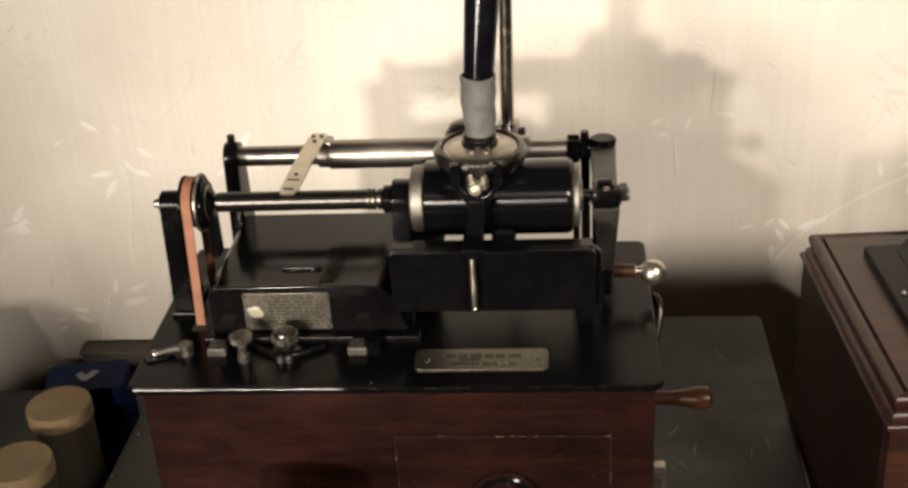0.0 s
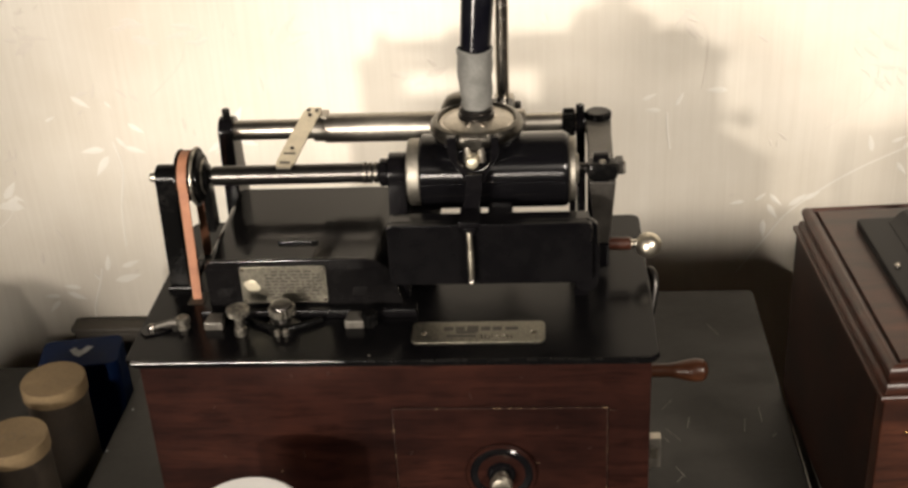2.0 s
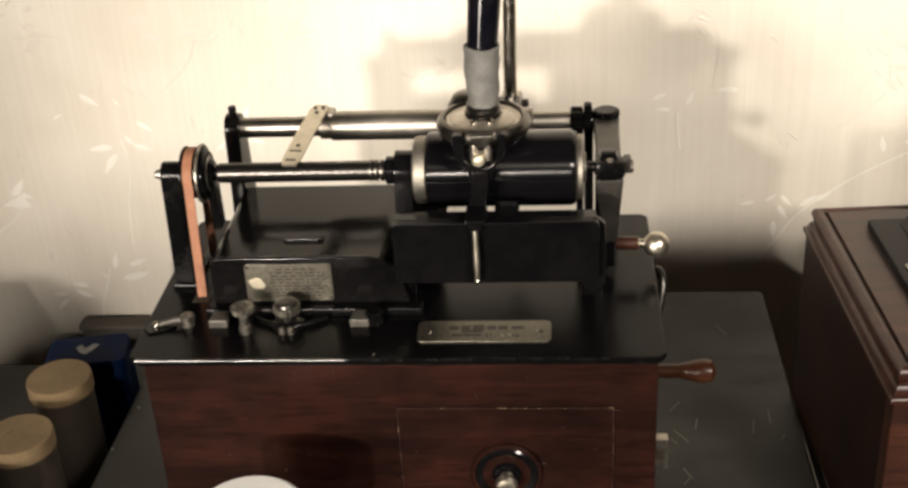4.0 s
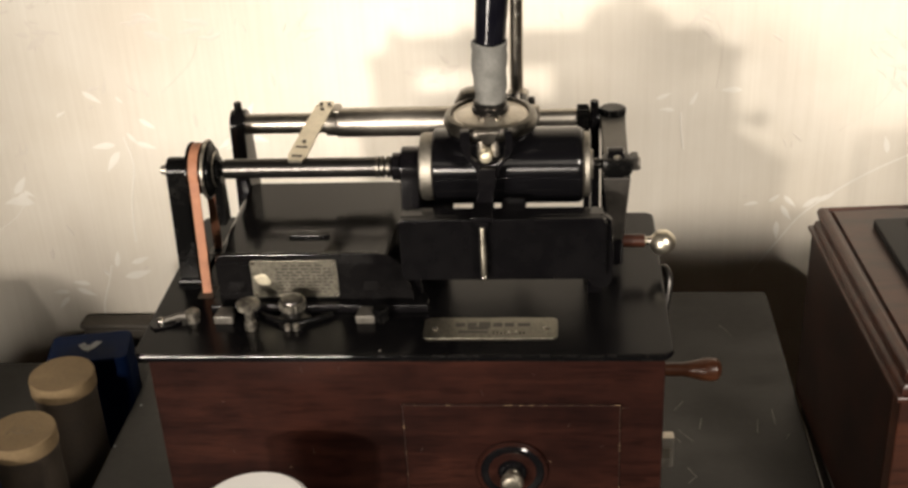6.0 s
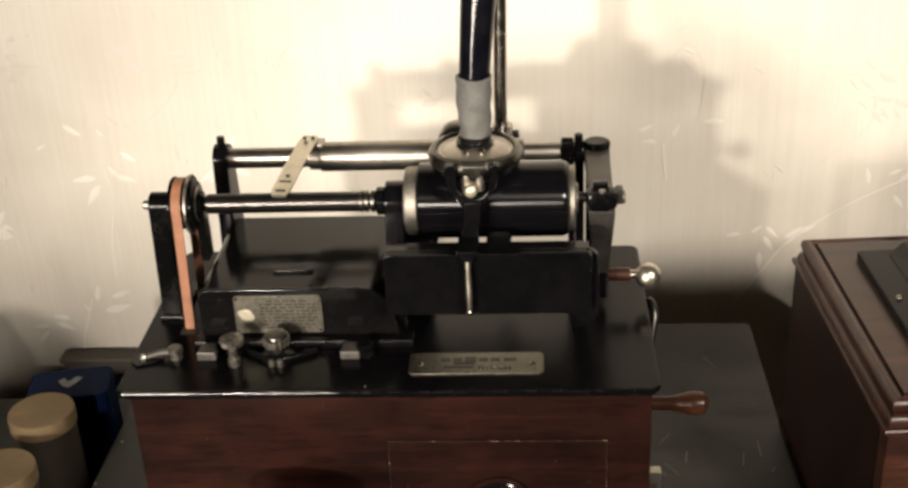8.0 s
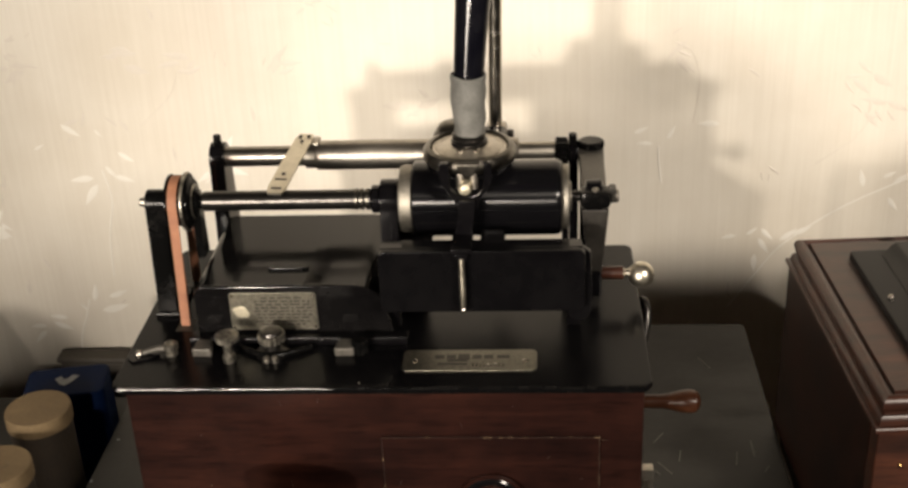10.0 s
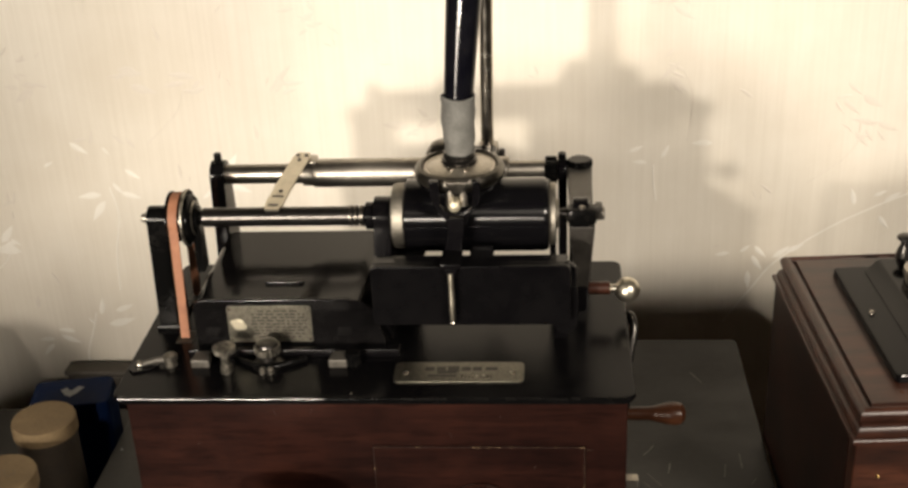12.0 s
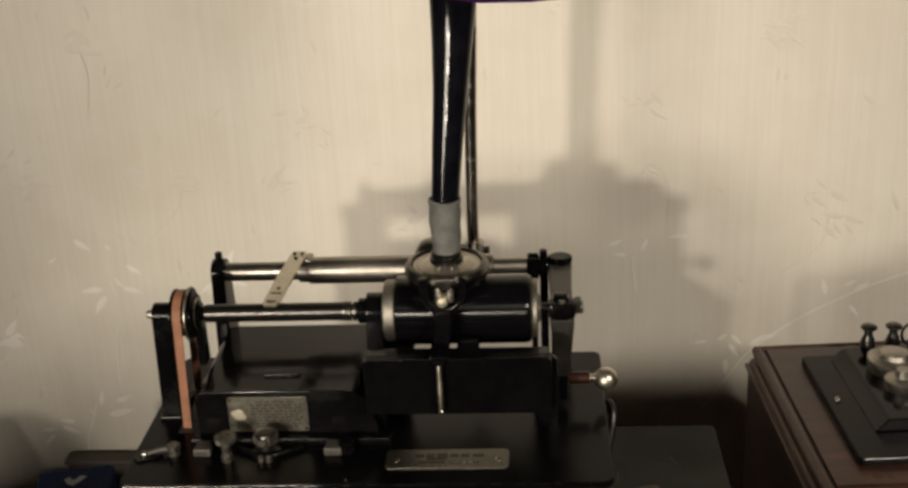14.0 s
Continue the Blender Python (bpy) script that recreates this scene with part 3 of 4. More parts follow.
def belt():
    """A flat strap over the pulley, both runs going down through the plate."""
    r, t = 0.0168, 0.0014
    inner, outer = [], []
    front_foot, back_foot = Vector((0.0745, 0.160)), Vector((0.1400, 0.160))
    for foot in (front_foot, None, back_foot):
        if foot is None:
            for y, z in arc(AXIS_Y, AXIS_Z, 1.0, 188, -8, 26):
                d = Vector((y - AXIS_Y, z - AXIS_Z))
                inner.append(Vector((AXIS_Y, AXIS_Z)) + d * r)
                outer.append(Vector((AXIS_Y, AXIS_Z)) + d * (r + t))
        else:
            side = -1 if foot is front_foot else 1
            inner.append(foot)
            outer.append(foot + Vector((side * t, 0)))
    bm = bmesh.new()
    rows = []
    for i, o in zip(inner, outer):
        slide = (0.0015 if i.x < AXIS_Y else -0.0070) * (0.25 - i.y) / 0.09 if i.y < 0.235 else 0
        x0, x1 = -0.1445 + slide, -0.1384 + slide
        rows.append([bm.verts.new((x0, *i)), bm.verts.new((x1, *i)), bm.verts.new((x1, *o)), bm.verts.new((x0, *o))])
    for a, b in zip(rows, rows[1:]):
        for k in range(4):
            bm.faces.new((a[k], a[(k + 1) % 4], b[(k + 1) % 4], b[k]))
    return bm


part("drive_belt", belt(), LEATHER, ph, "flat tan leather drive belt")
for x0, y0, y1 in ((-0.1455, 0.068, 0.084), (-0.1535, 0.130, 0.145)):
    part("belt_slot", box((x0, y0, 0.17005), (x0 + 0.011, y1, 0.1704), 0.0001), INK, plate, "dark slot in the plate")

# feed screw and mandrel
screw = part("feed_screw", lathe([(0.0036, -0.1250), (0.0062, -0.1244), (0.0067, -0.1236), (0.0067, -0.0205), (0.0058, -0.0203), (0.0058, -0.0182), (0.0068, -0.0180), (0.0068, -0.0162), (0.0054, -0.0160), (0.0054, -0.0138), (0.0070, -0.0134), (0.0070, -0.0108), (0.0050, -0.0104), (0.0050, -0.0040)], (0, AXIS_Y, AXIS_Z), "x", 40), STEEL_DARK, ph, "smooth oiled steel feed screw")
part("collar", lathe([(0.0080, -0.0100), (0.0094, -0.0092), (0.0094, -0.0045), (0.0084, -0.0036)], (0, AXIS_Y, AXIS_Z), "x", 32), ENAMEL, screw, "black collar")
for k in range(3):
    part("thread_ring", lathe([(0.0060, -0.0210 + 0.0036 * k), (0.0072, -0.0206 + 0.0036 * k), (0.0072, -0.0188 + 0.0036 * k), (0.0060, -0.0184 + 0.0036 * k)], (0, AXIS_Y, AXIS_Z), "x", 32), DARK_RING, screw, "dull ring at the screw's end")
standard("screw_bearing", -0.1325, -0.1265, AXIS_Y, AXIS_Z - 0.006, 0.0058, 0.0070, 0.2100, ENAMEL_WORN, "narrow black screw bearing")
bearing = standard("mandrel_bearing", -0.0035, 0.0088, AXIS_Y, AXIS_Z, 0.0135, 0.0320, 0.1701, ENAMEL, "black mandrel bearing")
part("bearing_web", prism([(0.0090, 0.1701), (0.0230, 0.1701), (0.0250, 0.2000), (0.0310, 0.2240), (0.0270, 0.2330), (0.0200, 0.2385), (0.0090, 0.2400)], "y", 0.1080, 0.1180, 0.0015), ENAMEL, bearing)
mandrel = part("mandrel", lathe([(0.0185, 0.0095), (0.0218, 0.0103), (0.0226, 0.0120), (0.0226, 0.0180), (0.0220, 0.0187), (0.0205, 0.0188), (0.0200, 0.1170), (0.0210, 0.1172), (0.0215, 0.1182), (0.0215, 0.1210), (0.0205, 0.1216), (0.0105, 0.1218), (0.0095, 0.1235)], (0, AXIS_Y, AXIS_Z), "x", 64), RING, ph, "steel mandrel drum")
part("mandrel_pin", lathe([(0.0035, 0.1235), (0.0035, 0.1300), (0.0055, 0.1302), (0.0055, 0.1322)], (0, AXIS_Y, AXIS_Z), "x", 20), STEEL_DARK, mandrel)

record = thing("cylinder_record", "black wax cylinder record slid onto the mandrel", "record")
part("wax_cylinder", lathe([(0.0206, 0.0189), (0.0244, 0.0190), (0.0253, 0.0198), (0.0253, 0.1128), (0.0247, 0.1152), (0.0235, 0.1166), (0.0206, 0.1168)], (0, AXIS_Y, AXIS_Z), "x", 72), WAX, record)
part("end_rim", lathe([(0.0209, 0.1169), (0.0236, 0.11685), (0.0232, 0.1176), (0.0212, 0.1177)], (0, AXIS_Y, AXIS_Z), "x", 56), INK, record, "dull bevelled record end")

# gate at the free end
gate = part("gate_arm", prism([(0.1315, 0.094), (0.1465, 0.094), (0.1475, 0.150), (0.1490, 0.186), (0.1300, 0.186), (0.1305, 0.150)], "z", 0.2465, 0.2555, 0.0016), ZINC, ph, "dark grey iron swinging gate arm")
part("gate_collar", lathe([(0.0085, 0.1322), (0.0112, 0.1332), (0.0112, 0.1432), (0.0090, 0.1442)], (0, AXIS_Y, AXIS_Z), "x", 32), ENAMEL, gate)
part("gate_pin", lathe([(0.0042, 0.1440), (0.0048, 0.1446), (0.0048, 0.1535), (0.0040, 0.1545)], (0, AXIS_Y, AXIS_Z), "x", 24), STEEL, gate, "steel pin")
part("gate_joint", prism([(0.1285, 0.0925), (0.1495, 0.0925), (0.1495, 0.1090), (0.1285, 0.1090)], "z", 0.2450, 0.2575, 0.0040), ENAMEL_WORN, gate, "dark joint of the gate")
part("gate_block", box((0.1480, 0.0990, 0.2470), (0.1530, 0.1090, 0.2570), 0.0012), IRON, gate)
part("gate_cap", knurled(0.0094, 0.2550, 0.2606, (0.1395, 0.1765, 0), "z", 16, 0.0010), ENAMEL_WORN, gate, "worn black cap")
part("gate_pivot", rod((0.1395, 0.1765, 0.1701), (0.1395, 0.1765, 0.2464), 0.0078), ENAMEL, gate)
for sy in (0.0970, 0.1040):
    part("screw", lathe([(0.0024, 0.2572), (0.0024, 0.2584), (0.0015, 0.2590)], (0.139, sy, 0), "z", 14), STEEL, gate)
part("gate_leg", prism([(0.1300, 0.2440), (0.1480, 0.2440), (0.1440, 0.1975), (0.1345, 0.1975)], "y", 0.0955, 0.1075, 0.0014), IRON, gate, "tapered iron gate leg")
latch = part("gate_latch", box((0.1335, 0.0965, 0.1775), (0.1440, 0.1120, 0.1970), 0.0018), ENAMEL, gate, "black latch block")
part("latch_shaft", lathe([(0.0042, 0.1440), (0.0046, 0.1460), (0.0046, 0.1585), (0.0030, 0.1592)], (0, AXIS_Y, 0.192), "x", 20), WALNUT_FRONT, latch, "brown shaft")
part("latch_neck", lathe([(0.0042, 0.1580), (0.0026, 0.1600), (0.0030, 0.1650)], (0, AXIS_Y, 0.192), "x", 20), NICKEL, latch)
part("latch_ball", ball((0.1710, AXIS_Y, 0.1905), 0.0089), NICKEL_SOFT, latch, "clouded nickel ball")
part("end_strut", box((0.1170, 0.100, 0.1701), (0.1215, 0.110, 0.2400), 0.001), ENAMEL, ph)

# back rod with its posts
ROD_Y, ROD_Z = 0.175, 0.2530
post_l = standard("rod_post", -0.1343, -0.1232, ROD_Y, ROD_Z, 0.0110, 0.0190, 0.1701, ENAMEL, "black post of the back rod")
part("set_screw", knurled(0.0030, 0.2625, 0.2700, (-0.1288, ROD_Y, 0), "z", 10, 0.0003), ENAMEL_WORN, post_l)
post_r = standard("rod_post", 0.1235, 0.1300, ROD_Y, ROD_Z, 0.0100, 0.0170, 0.1701, ENAMEL, "black post of the back rod")
part("rod_knob", knurled(0.0102, 0.1140, 0.1230, (0, ROD_Y, ROD_Z), "x", 22), ENAMEL_WORN, post_r, "knurled black rod knob")
part("set_screw", knurled(0.0030, 0.2622, 0.2665, (0.1265, ROD_Y, 0), "z", 10, 0.0003), ENAMEL_WORN, post_r)
part("back_rod", rod((-0.1250, ROD_Y, ROD_Z), (0.1240, ROD_Y, ROD_Z), 0.0073, 36), STEEL, ph, "polished steel back rod")

# carriage with the reproducer
CX, CY = 0.0575, 0.0965
carriage = part("carriage_sleeve", lathe([(0.0075, -0.0655), (0.0093, -0.0650), (0.0093, -0.0575), (0.0106, -0.0568), (0.0106, 0.0870), (0.0095, 0.0882), (0.0075, 0.0884)], (0, ROD_Y, ROD_Z), "x", 40), STEEL, ph, "brushed steel carriage sleeve")
part("carriage_arm", prism([(0.036, 0.170), (0.080, 0.170), (0.078, 0.125), (0.070, 0.112), (0.045, 0.112), (0.036, 0.125)], "z", 0.2600, 0.2760, 0.003), ENAMEL, carriage, "black carriage arm")
part("arm_boss", lathe([(0.0150, 0.2560), (0.0155, 0.2760), (0.0140, 0.2850), (0.0100, 0.2915), (0.0060, 0.2935), (0.0015, 0.2940)], (0.0455, 0.1330, 0), "z", 28), DARK_RING, carriage, "rounded dark boss")
ring = part("reproducer_ring", lathe([(0.0240, 0.2815), (0.0285, 0.2825), (0.0302, 0.2846), (0.0306, 0.2872), (0.0300, 0.2896), (0.0286, 0.2914), (0.0262, 0.2922), (0.0252, 0.2914), (0.0250, 0.2880)], (CX, CY, 0), "z", 64), DARK_RING, carriage, "dark steel reproducer ring")
part("ring_underside", lathe([(0.0150, 0.2745), (0.0225, 0.2755), (0.0282, 0.2800), (0.0290, 0.2822), (0.0240, 0.2826)], (CX, CY, 0), "z", 56), ENAMEL, ring, "black underside")
part("reproducer", lathe([(0.0200, 0.2840), (0.0248, 0.2860), (0.0248, 0.2896), (0.0238, 0.2904), (0.0222, 0.2900), (0.0212, 0.2908), (0.0150, 0.2924), (0.0122, 0.2930), (0.0118, 0.2924), (0.0085, 0.2926)], (CX, CY, 0), "z", 64), NICKEL_DULL, ring, "pale nickel reproducer disc")
part("neck_collar", lathe([(0.0085, 0.2926), (0.0116, 0.2930), (0.0120, 0.2950), (0.0108, 0.2962), (0.0102, 0.2966), (0.0108, 0.2972), (0.0110, 0.2990), (0.0098, 0.3002), (0.0085, 0.3004)], (CX, CY, 0), "z", 48), STEEL_DARK, ring, "dark ridged collar under the sleeve")
for a in (60, 120, 250, 290):
    part("screw", lathe([(0.0022, 0.2920), (0.0022, 0.2940), (0.0012, 0.2948)], (CX + 0.0145 * math.cos(radians(a)), CY + 0.0145 * math.sin(radians(a)), 0), "z", 14), NICKEL, ring)
fork = [(-0.0138, 0.2925), (-0.0140, 0.2830), (-0.0125, 0.2765), (-0.0092, 0.2705), (-0.0068, 0.2655), (-0.0066, 0.2610), (0.0046, 0.2610), (0.0050, 0.2655), (0.0076, 0.2715), (0.0108, 0.2775), (0.0120, 0.2835), (0.0118, 0.2925), (0.0078, 0.2925), (0.0078, 0.2830)] + arc(-0.0006, 0.2780, 0.0082, 0, -180, 12)[1:] + [(-0.0088, 0.2830), (-0.0088, 0.2925)]
yoke = part("yoke", prism([(CX + 1.28 * x, z) for x, z in fork], "y", 0.0625, 0.0685, 0.0012), ENAMEL, carriage, "black forked lift yoke")
part("ring_tongue", prism([(CX - 0.0090, 0.2915), (CX + 0.0085, 0.2915), (CX + 0.0052, 0.2868), (CX + 0.0042, 0.2838), (CX + 0.0022, 0.2828), (CX - 0.0028, 0.2828), (CX - 0.0042, 0.2845), (CX - 0.0056, 0.2872)], "y", 0.0640, 0.0690, 0.0012), DARK_RING, ring, "dark tongue on the ring")
for ox in (-0.0052, 0.0036):
    part("yoke_stud", rod((CX + ox, 0.0700, 0.2725), (CX + ox * 0.9, 0.0700, 0.2835), 0.0028, 16, 0.0006), NICKEL_DULL, yoke)
part("yoke_bolt", lathe([(0.0042, 0), (0.0042, 0.0082), (0.0036, 0.0096), (0.0022, 0.0105), (0.0006, 0.0108)], (CX - 0.0022, 0.0725, 0.2745), "-y", 24), BRIGHT_METAL, yoke, "bright nickel bolt end")
part("yoke_pivot", ball((CX - 0.0010, 0.0624, 0.2660), 0.0012, 12), NICKEL_DULL, yoke)
part("lift_arm", prism([(CX - 0.0065, 0.2690), (CX + 0.0045, 0.2690), (CX + 0.0035, 0.2560), (CX + 0.0020, 0.2480), (CX + 0.0025, 0.2370), (CX - 0.0110, 0.2370), (CX - 0.0090, 0.2480), (CX - 0.0075, 0.2560)], "y", 0.0585, 0.0625, 0.0012), ENAMEL, yoke, "flat black lift arm")
part("lift_arm_foot", box((CX - 0.0110, 0.0375, 0.2420), (CX + 0.0025, 0.0600, 0.2455), 0.001), ENAMEL, yoke)
part("lift_arm_tip", prism([(CX - 0.0085, 0.2420), (CX + 0.0000, 0.2420), (CX - 0.0020, 0.2360), (CX - 0.0065, 0.2360)], "y", 0.0372, 0.0405, 0.0006), ENAMEL, yoke)
part("lift_pin", tube([(CX - 0.0045, 0.0380, 0.2390), (CX - 0.0042, 0.0360, 0.2200), (CX - 0.0042, 0.0355, 0.2060)], [0.0018, 0.0020, 0.0017]), NICKEL_SOFT, yoke, "slim bright nickel lift pin")
part("lift_pin_tip", ball((CX - 0.0042, 0.0355, 0.2040), 0.0021, 16), NICKEL, yoke)


def strap():
    bm = bmesh.new()
    a, b = Vector((-0.0645, 0.1820, 0.2660)), Vector((-0.0735, 0.0960, 0.2590))
    d = (b - a).normalized()
    s = d.cross(Vector((0, 0, 1))).normalized() * 0.0064
    u = s.cross(d).normalized() * 0.0008
    rows = []
    for t in (0, 0.1, 0.5, 0.92, 1.0):
        p, w = a.lerp(b, t) + Vector((0, 0, 0.0012 * math.sin(math.pi * t))), 0.75 if t in (0, 1.0) else 1.0
        rows.append([bm.verts.new(p - s * w - u), bm.verts.new(p + s * w - u), bm.verts.new(p + s * w + u), bm.verts.new(p - s * w + u)])
    for lo, hi in zip(rows, rows[1:]):
        for k in range(4):
            bm.faces.new((lo[k], lo[(k + 1) % 4], hi[(k + 1) % 4], hi[k]))
    bm.faces.new(rows[0])
    bm.faces.new(rows[-1])
    return bm


spring = part("nut_spring", strap(), NICKEL_SOFT, carriage, "flat dull nickel spring bar")
part("spring_clamp", box((-0.0690, 0.1690, 0.2580), (-0.0545, 0.1840, 0.2645), 0.0015), STEEL, spring)
part("half_nut", box((-0.0785, 0.0975, 0.2550), (-0.0690, 0.1120, 0.2590), 0.001), STEEL_DARK, spring, "half nut on the screw")
for t, reach in ((0.80, 0.0040), (0.94, 0.0034)):
    p = Vector((-0.0645, 0.1820, 0.2660)).lerp(Vector((-0.0735, 0.0960, 0.2590)), t)
    part("spring_slot", rod((p.x - reach, p.y + 0.0004, p.z + 0.0012), (p.x + reach, p.y - 0.0004, p.z + 0.0012), 0.0009, 10), INK, spring, "dark slot across the bar")
for t, o in ((0.07, -0.003), (0.07, 0.003), (0.16, 0.0), (0.72, 0.0)):
    p = Vector((-0.0645, 0.1820, 0.2660)).lerp(Vector((-0.0735, 0.0960, 0.2590)), t)
    part("screw", lathe([(0.0014, 0.0008), (0.0014, 0.0021), (0.0008, 0.0024)], (p.x + o, p.y, p.z + 0.0003), "z", 12), STEEL_DARK, spring)

# guide plate before the record
guide = part("guide_plate", prism(rounded(-0.0005, 0.1975, 0.1305, 0.2412, 0.0045), "y", 0.0432, 0.0495, 0.0012), ENAMEL_PLATE, ph, "plain black guide plate")
part("brake_block", box((0.0640, 0.0600, 0.2300), (0.0800, 0.0760, 0.2414), 0.002), ENAMEL, guide)
part("guide_bracket", prism([(0.0720, 0.1701), (0.0900, 0.1701), (0.0700, 0.2120), (0.0600, 0.2374), (0.0497, 0.2374), (0.0497, 0.2080)], "x", 0.1190, 0.1290, 0.0012), ENAMEL, guide)
part("guide_bracket", prism([(0.0720, 0.1701), (0.0900, 0.1701), (0.0700, 0.2120), (0.0600, 0.2374), (0.0497, 0.2374), (0.0497, 0.2080)], "x", 0.0010, 0.0080, 0.0012), ENAMEL, guide)
part("guide_flange", box((0.0010, 0.0490, 0.2375), (0.1290, 0.0605, 0.2412), 0.0008), ENAMEL, guide, "narrow flange along the top")
part("guide_lug", prism(arc(0.1270, 0.1940, 0.0075, 180, 360, 8) + [(0.1355, 0.2120), (0.1340, 0.2360), (0.1290, 0.2400), (0.1180, 0.2400)], "y", 0.0498, 0.0560, 0.0012), ENAMEL_PLATE, guide, "rounded lug at the plate's end")

# small controls along the front of the bedplate
lever = part("start_lever", lathe([(0.0040, 0.1701), (0.0040, 0.1722), (0.0032, 0.1728), (0.0032, 0.1745), (0.0048, 0.1750), (0.0048, 0.1778), (0.0036, 0.1788)], (-0.1405, 0.0385, 0), "z", 28), TARNISHED, plate, "small dull nickel start lever")
part("lever_arm", tube([(-0.1405, 0.0385, 0.1750), (-0.1500, 0.0378, 0.1748), (-0.1600, 0.0355, 0.1728)], [0.0024, 0.0020, 0.0017]), ZINC, lever)
part("lever_blade", prism([(-0.1530, 0.0435), (-0.1480, 0.0375), (-0.1530, 0.0315), (-0.1640, 0.0270), (-0.1690, 0.0330), (-0.1665, 0.0420)], "z", 0.1706, 0.1716, 0.0003), ENAMEL, lever, "flat black pointer blade")
part("lever_ball", ball((-0.1612, 0.0350, 0.1728), 0.0026, 20), NICKEL, lever)
thumb = part("thumb_screw", knurled(0.0077, 0.1852, 0.1902, (-0.1000, 0.0305, 0), "z", 60, 0.0002), TARNISHED, plate, "nickel thumb screw with a wide head")
part("thumb_stem", lathe([(0.0040, 0.1701), (0.0040, 0.1750), (0.0030, 0.1760), (0.0030, 0.1866)], (-0.1000, 0.0300, 0), "z", 20), TARNISHED, thumb)
for bx in (-0.1190, -0.0250):
    part("clamp_foot", prism([(bx - 0.0068, 0.0340), (bx + 0.0062, 0.0340), (bx + 0.0045, 0.0472), (bx - 0.0055, 0.0472)], "z", 0.1701, 0.1765, 0.0012), ZINC, plate, "short grey clamp foot")
part("foot_knob", knurled(0.0055, 0.1701, 0.1800, (-0.0155, 0.0390, 0), "z", 18), ENAMEL_WORN, plate, "small dark knob")
speed = part("speed_control", lathe([(0.0110, 0.1701), (0.0110, 0.1722), (0.0080, 0.1738), (0.0058, 0.1752), (0.0054, 0.1800)], (-0.0730, 0.0390, 0), "z", 32), STEEL_DARK, plate, "dark speed control")
part("speed_cap", knurled(0.0090, 0.1795, 0.1862, (-0.0730, 0.0390, 0), "z", 18, 0.0009), TARNISHED, speed, "speckled tarnished knob")
part("speed_cap_top", lathe([(0.0076, 0.1862), (0.0070, 0.1876), (0.0040, 0.1884), (0.0024, 0.1880)], (-0.0730, 0.0390, 0), "z", 28), STEEL_DARK, speed)
part("speed_bracket", tube([(-0.0960, 0.0440, 0.1722), (-0.0850, 0.0370, 0.1722), (-0.0730, 0.0320, 0.1722), (-0.0600, 0.0370, 0.1722), (-0.0480, 0.0440, 0.1722)], [0.0018, 0.0022, 0.0026, 0.0022, 0.0018]), ENAMEL_WORN, speed)
for ox in (-0.0024, 0.0030):
    part("speed_screw", lathe([(0.0022, 0.1701), (0.0022, 0.1738), (0.0014, 0.1746)], (-0.0730 + ox, 0.0282, 0), "z", 12), TARNISHED, speed)
part("rivet", ball((-0.012, 0.0030, 0.1702), 0.0008, 8), NICKEL, plate)

# crank at the side of the case
crank = part("crank", tube([(0.1660, 0.1150, 0.1200), (0.1700, 0.1190, 0.1500), (0.1735, 0.1190, 0.1625), (0.1768, 0.1120, 0.1570), (0.1745, 0.1040, 0.1420), (0.1700, 0.0940, 0.1200), (0.1705, 0.0850, 0.1000)], [0.0034, 0.0030, 0.0029, 0.0029, 0.0029, 0.0030, 0.0032]), STEEL_DARK, ph, "curved steel crank")
part("crank_handle", lathe([(0.0044, 0.1695), (0.0050, 0.1790), (0.0049, 0.1860), (0.0062, 0.1930), (0.0080, 0.2000), (0.0085, 0.2050), (0.0077, 0.2095), (0.0050, 0.2122), (0.0018, 0.2130)], (0, 0.0850, 0.1000), "x", 32), HANDLE_WOOD, crank, "turned brown wooden handle")
side_latch = part("side_latch", box((0.1662, 0.0260, 0.0600), (0.1760, 0.0340, 0.0850), 0.001), NICKEL_DULL, ph, "grey metal case latch")
part("latch_slot", box((0.1690, 0.0253, 0.0690), (0.1735, 0.0259, 0.0770)), INK, side_latch)


# ---- horn and its crane ----
horn = thing("horn", "long black tin horn rising from the reproducer", "horn")
hx = CX + 0.0005


def sleeve():
    """A soft rubber sleeve, sagging a little, with shallow creases and an uneven rim."""
    profile = [(0.0088, 0.2985), (0.0096, 0.2992), (0.0099, 0.3015), (0.0098, 0.3050), (0.0102, 0.3090), (0.0107, 0.3130), (0.0106, 0.3170), (0.0109, 0.3210), (0.0114, 0.3250), (0.0112, 0.3290), (0.0110, 0.3330), (0.0113, 0.3370), (0.0114, 0.3392), (0.0108, 0.3398), (0.0100, 0.3380)]
    bm = lathe(profile, (hx, CY, 0), "z", 48)
    for v in bm.verts:
        dx, dy, z = v.co.x - hx, v.co.y - CY, v.co.z
        a = math.atan2(dy, dx)
        crease = 1 + 0.030 * math.sin(3 * a + 190 * z) + 0.022 * math.sin(5 * a - 420 * z + 1.0) + 0.018 * math.sin(2 * a + 900 * z)
        v.co.x, v.co.y = hx + dx * crease, CY + dy * crease
        if z > 0.336:
            v.co.z += 0.0008 * math.sin(2 * a + 0.6)
    return bm


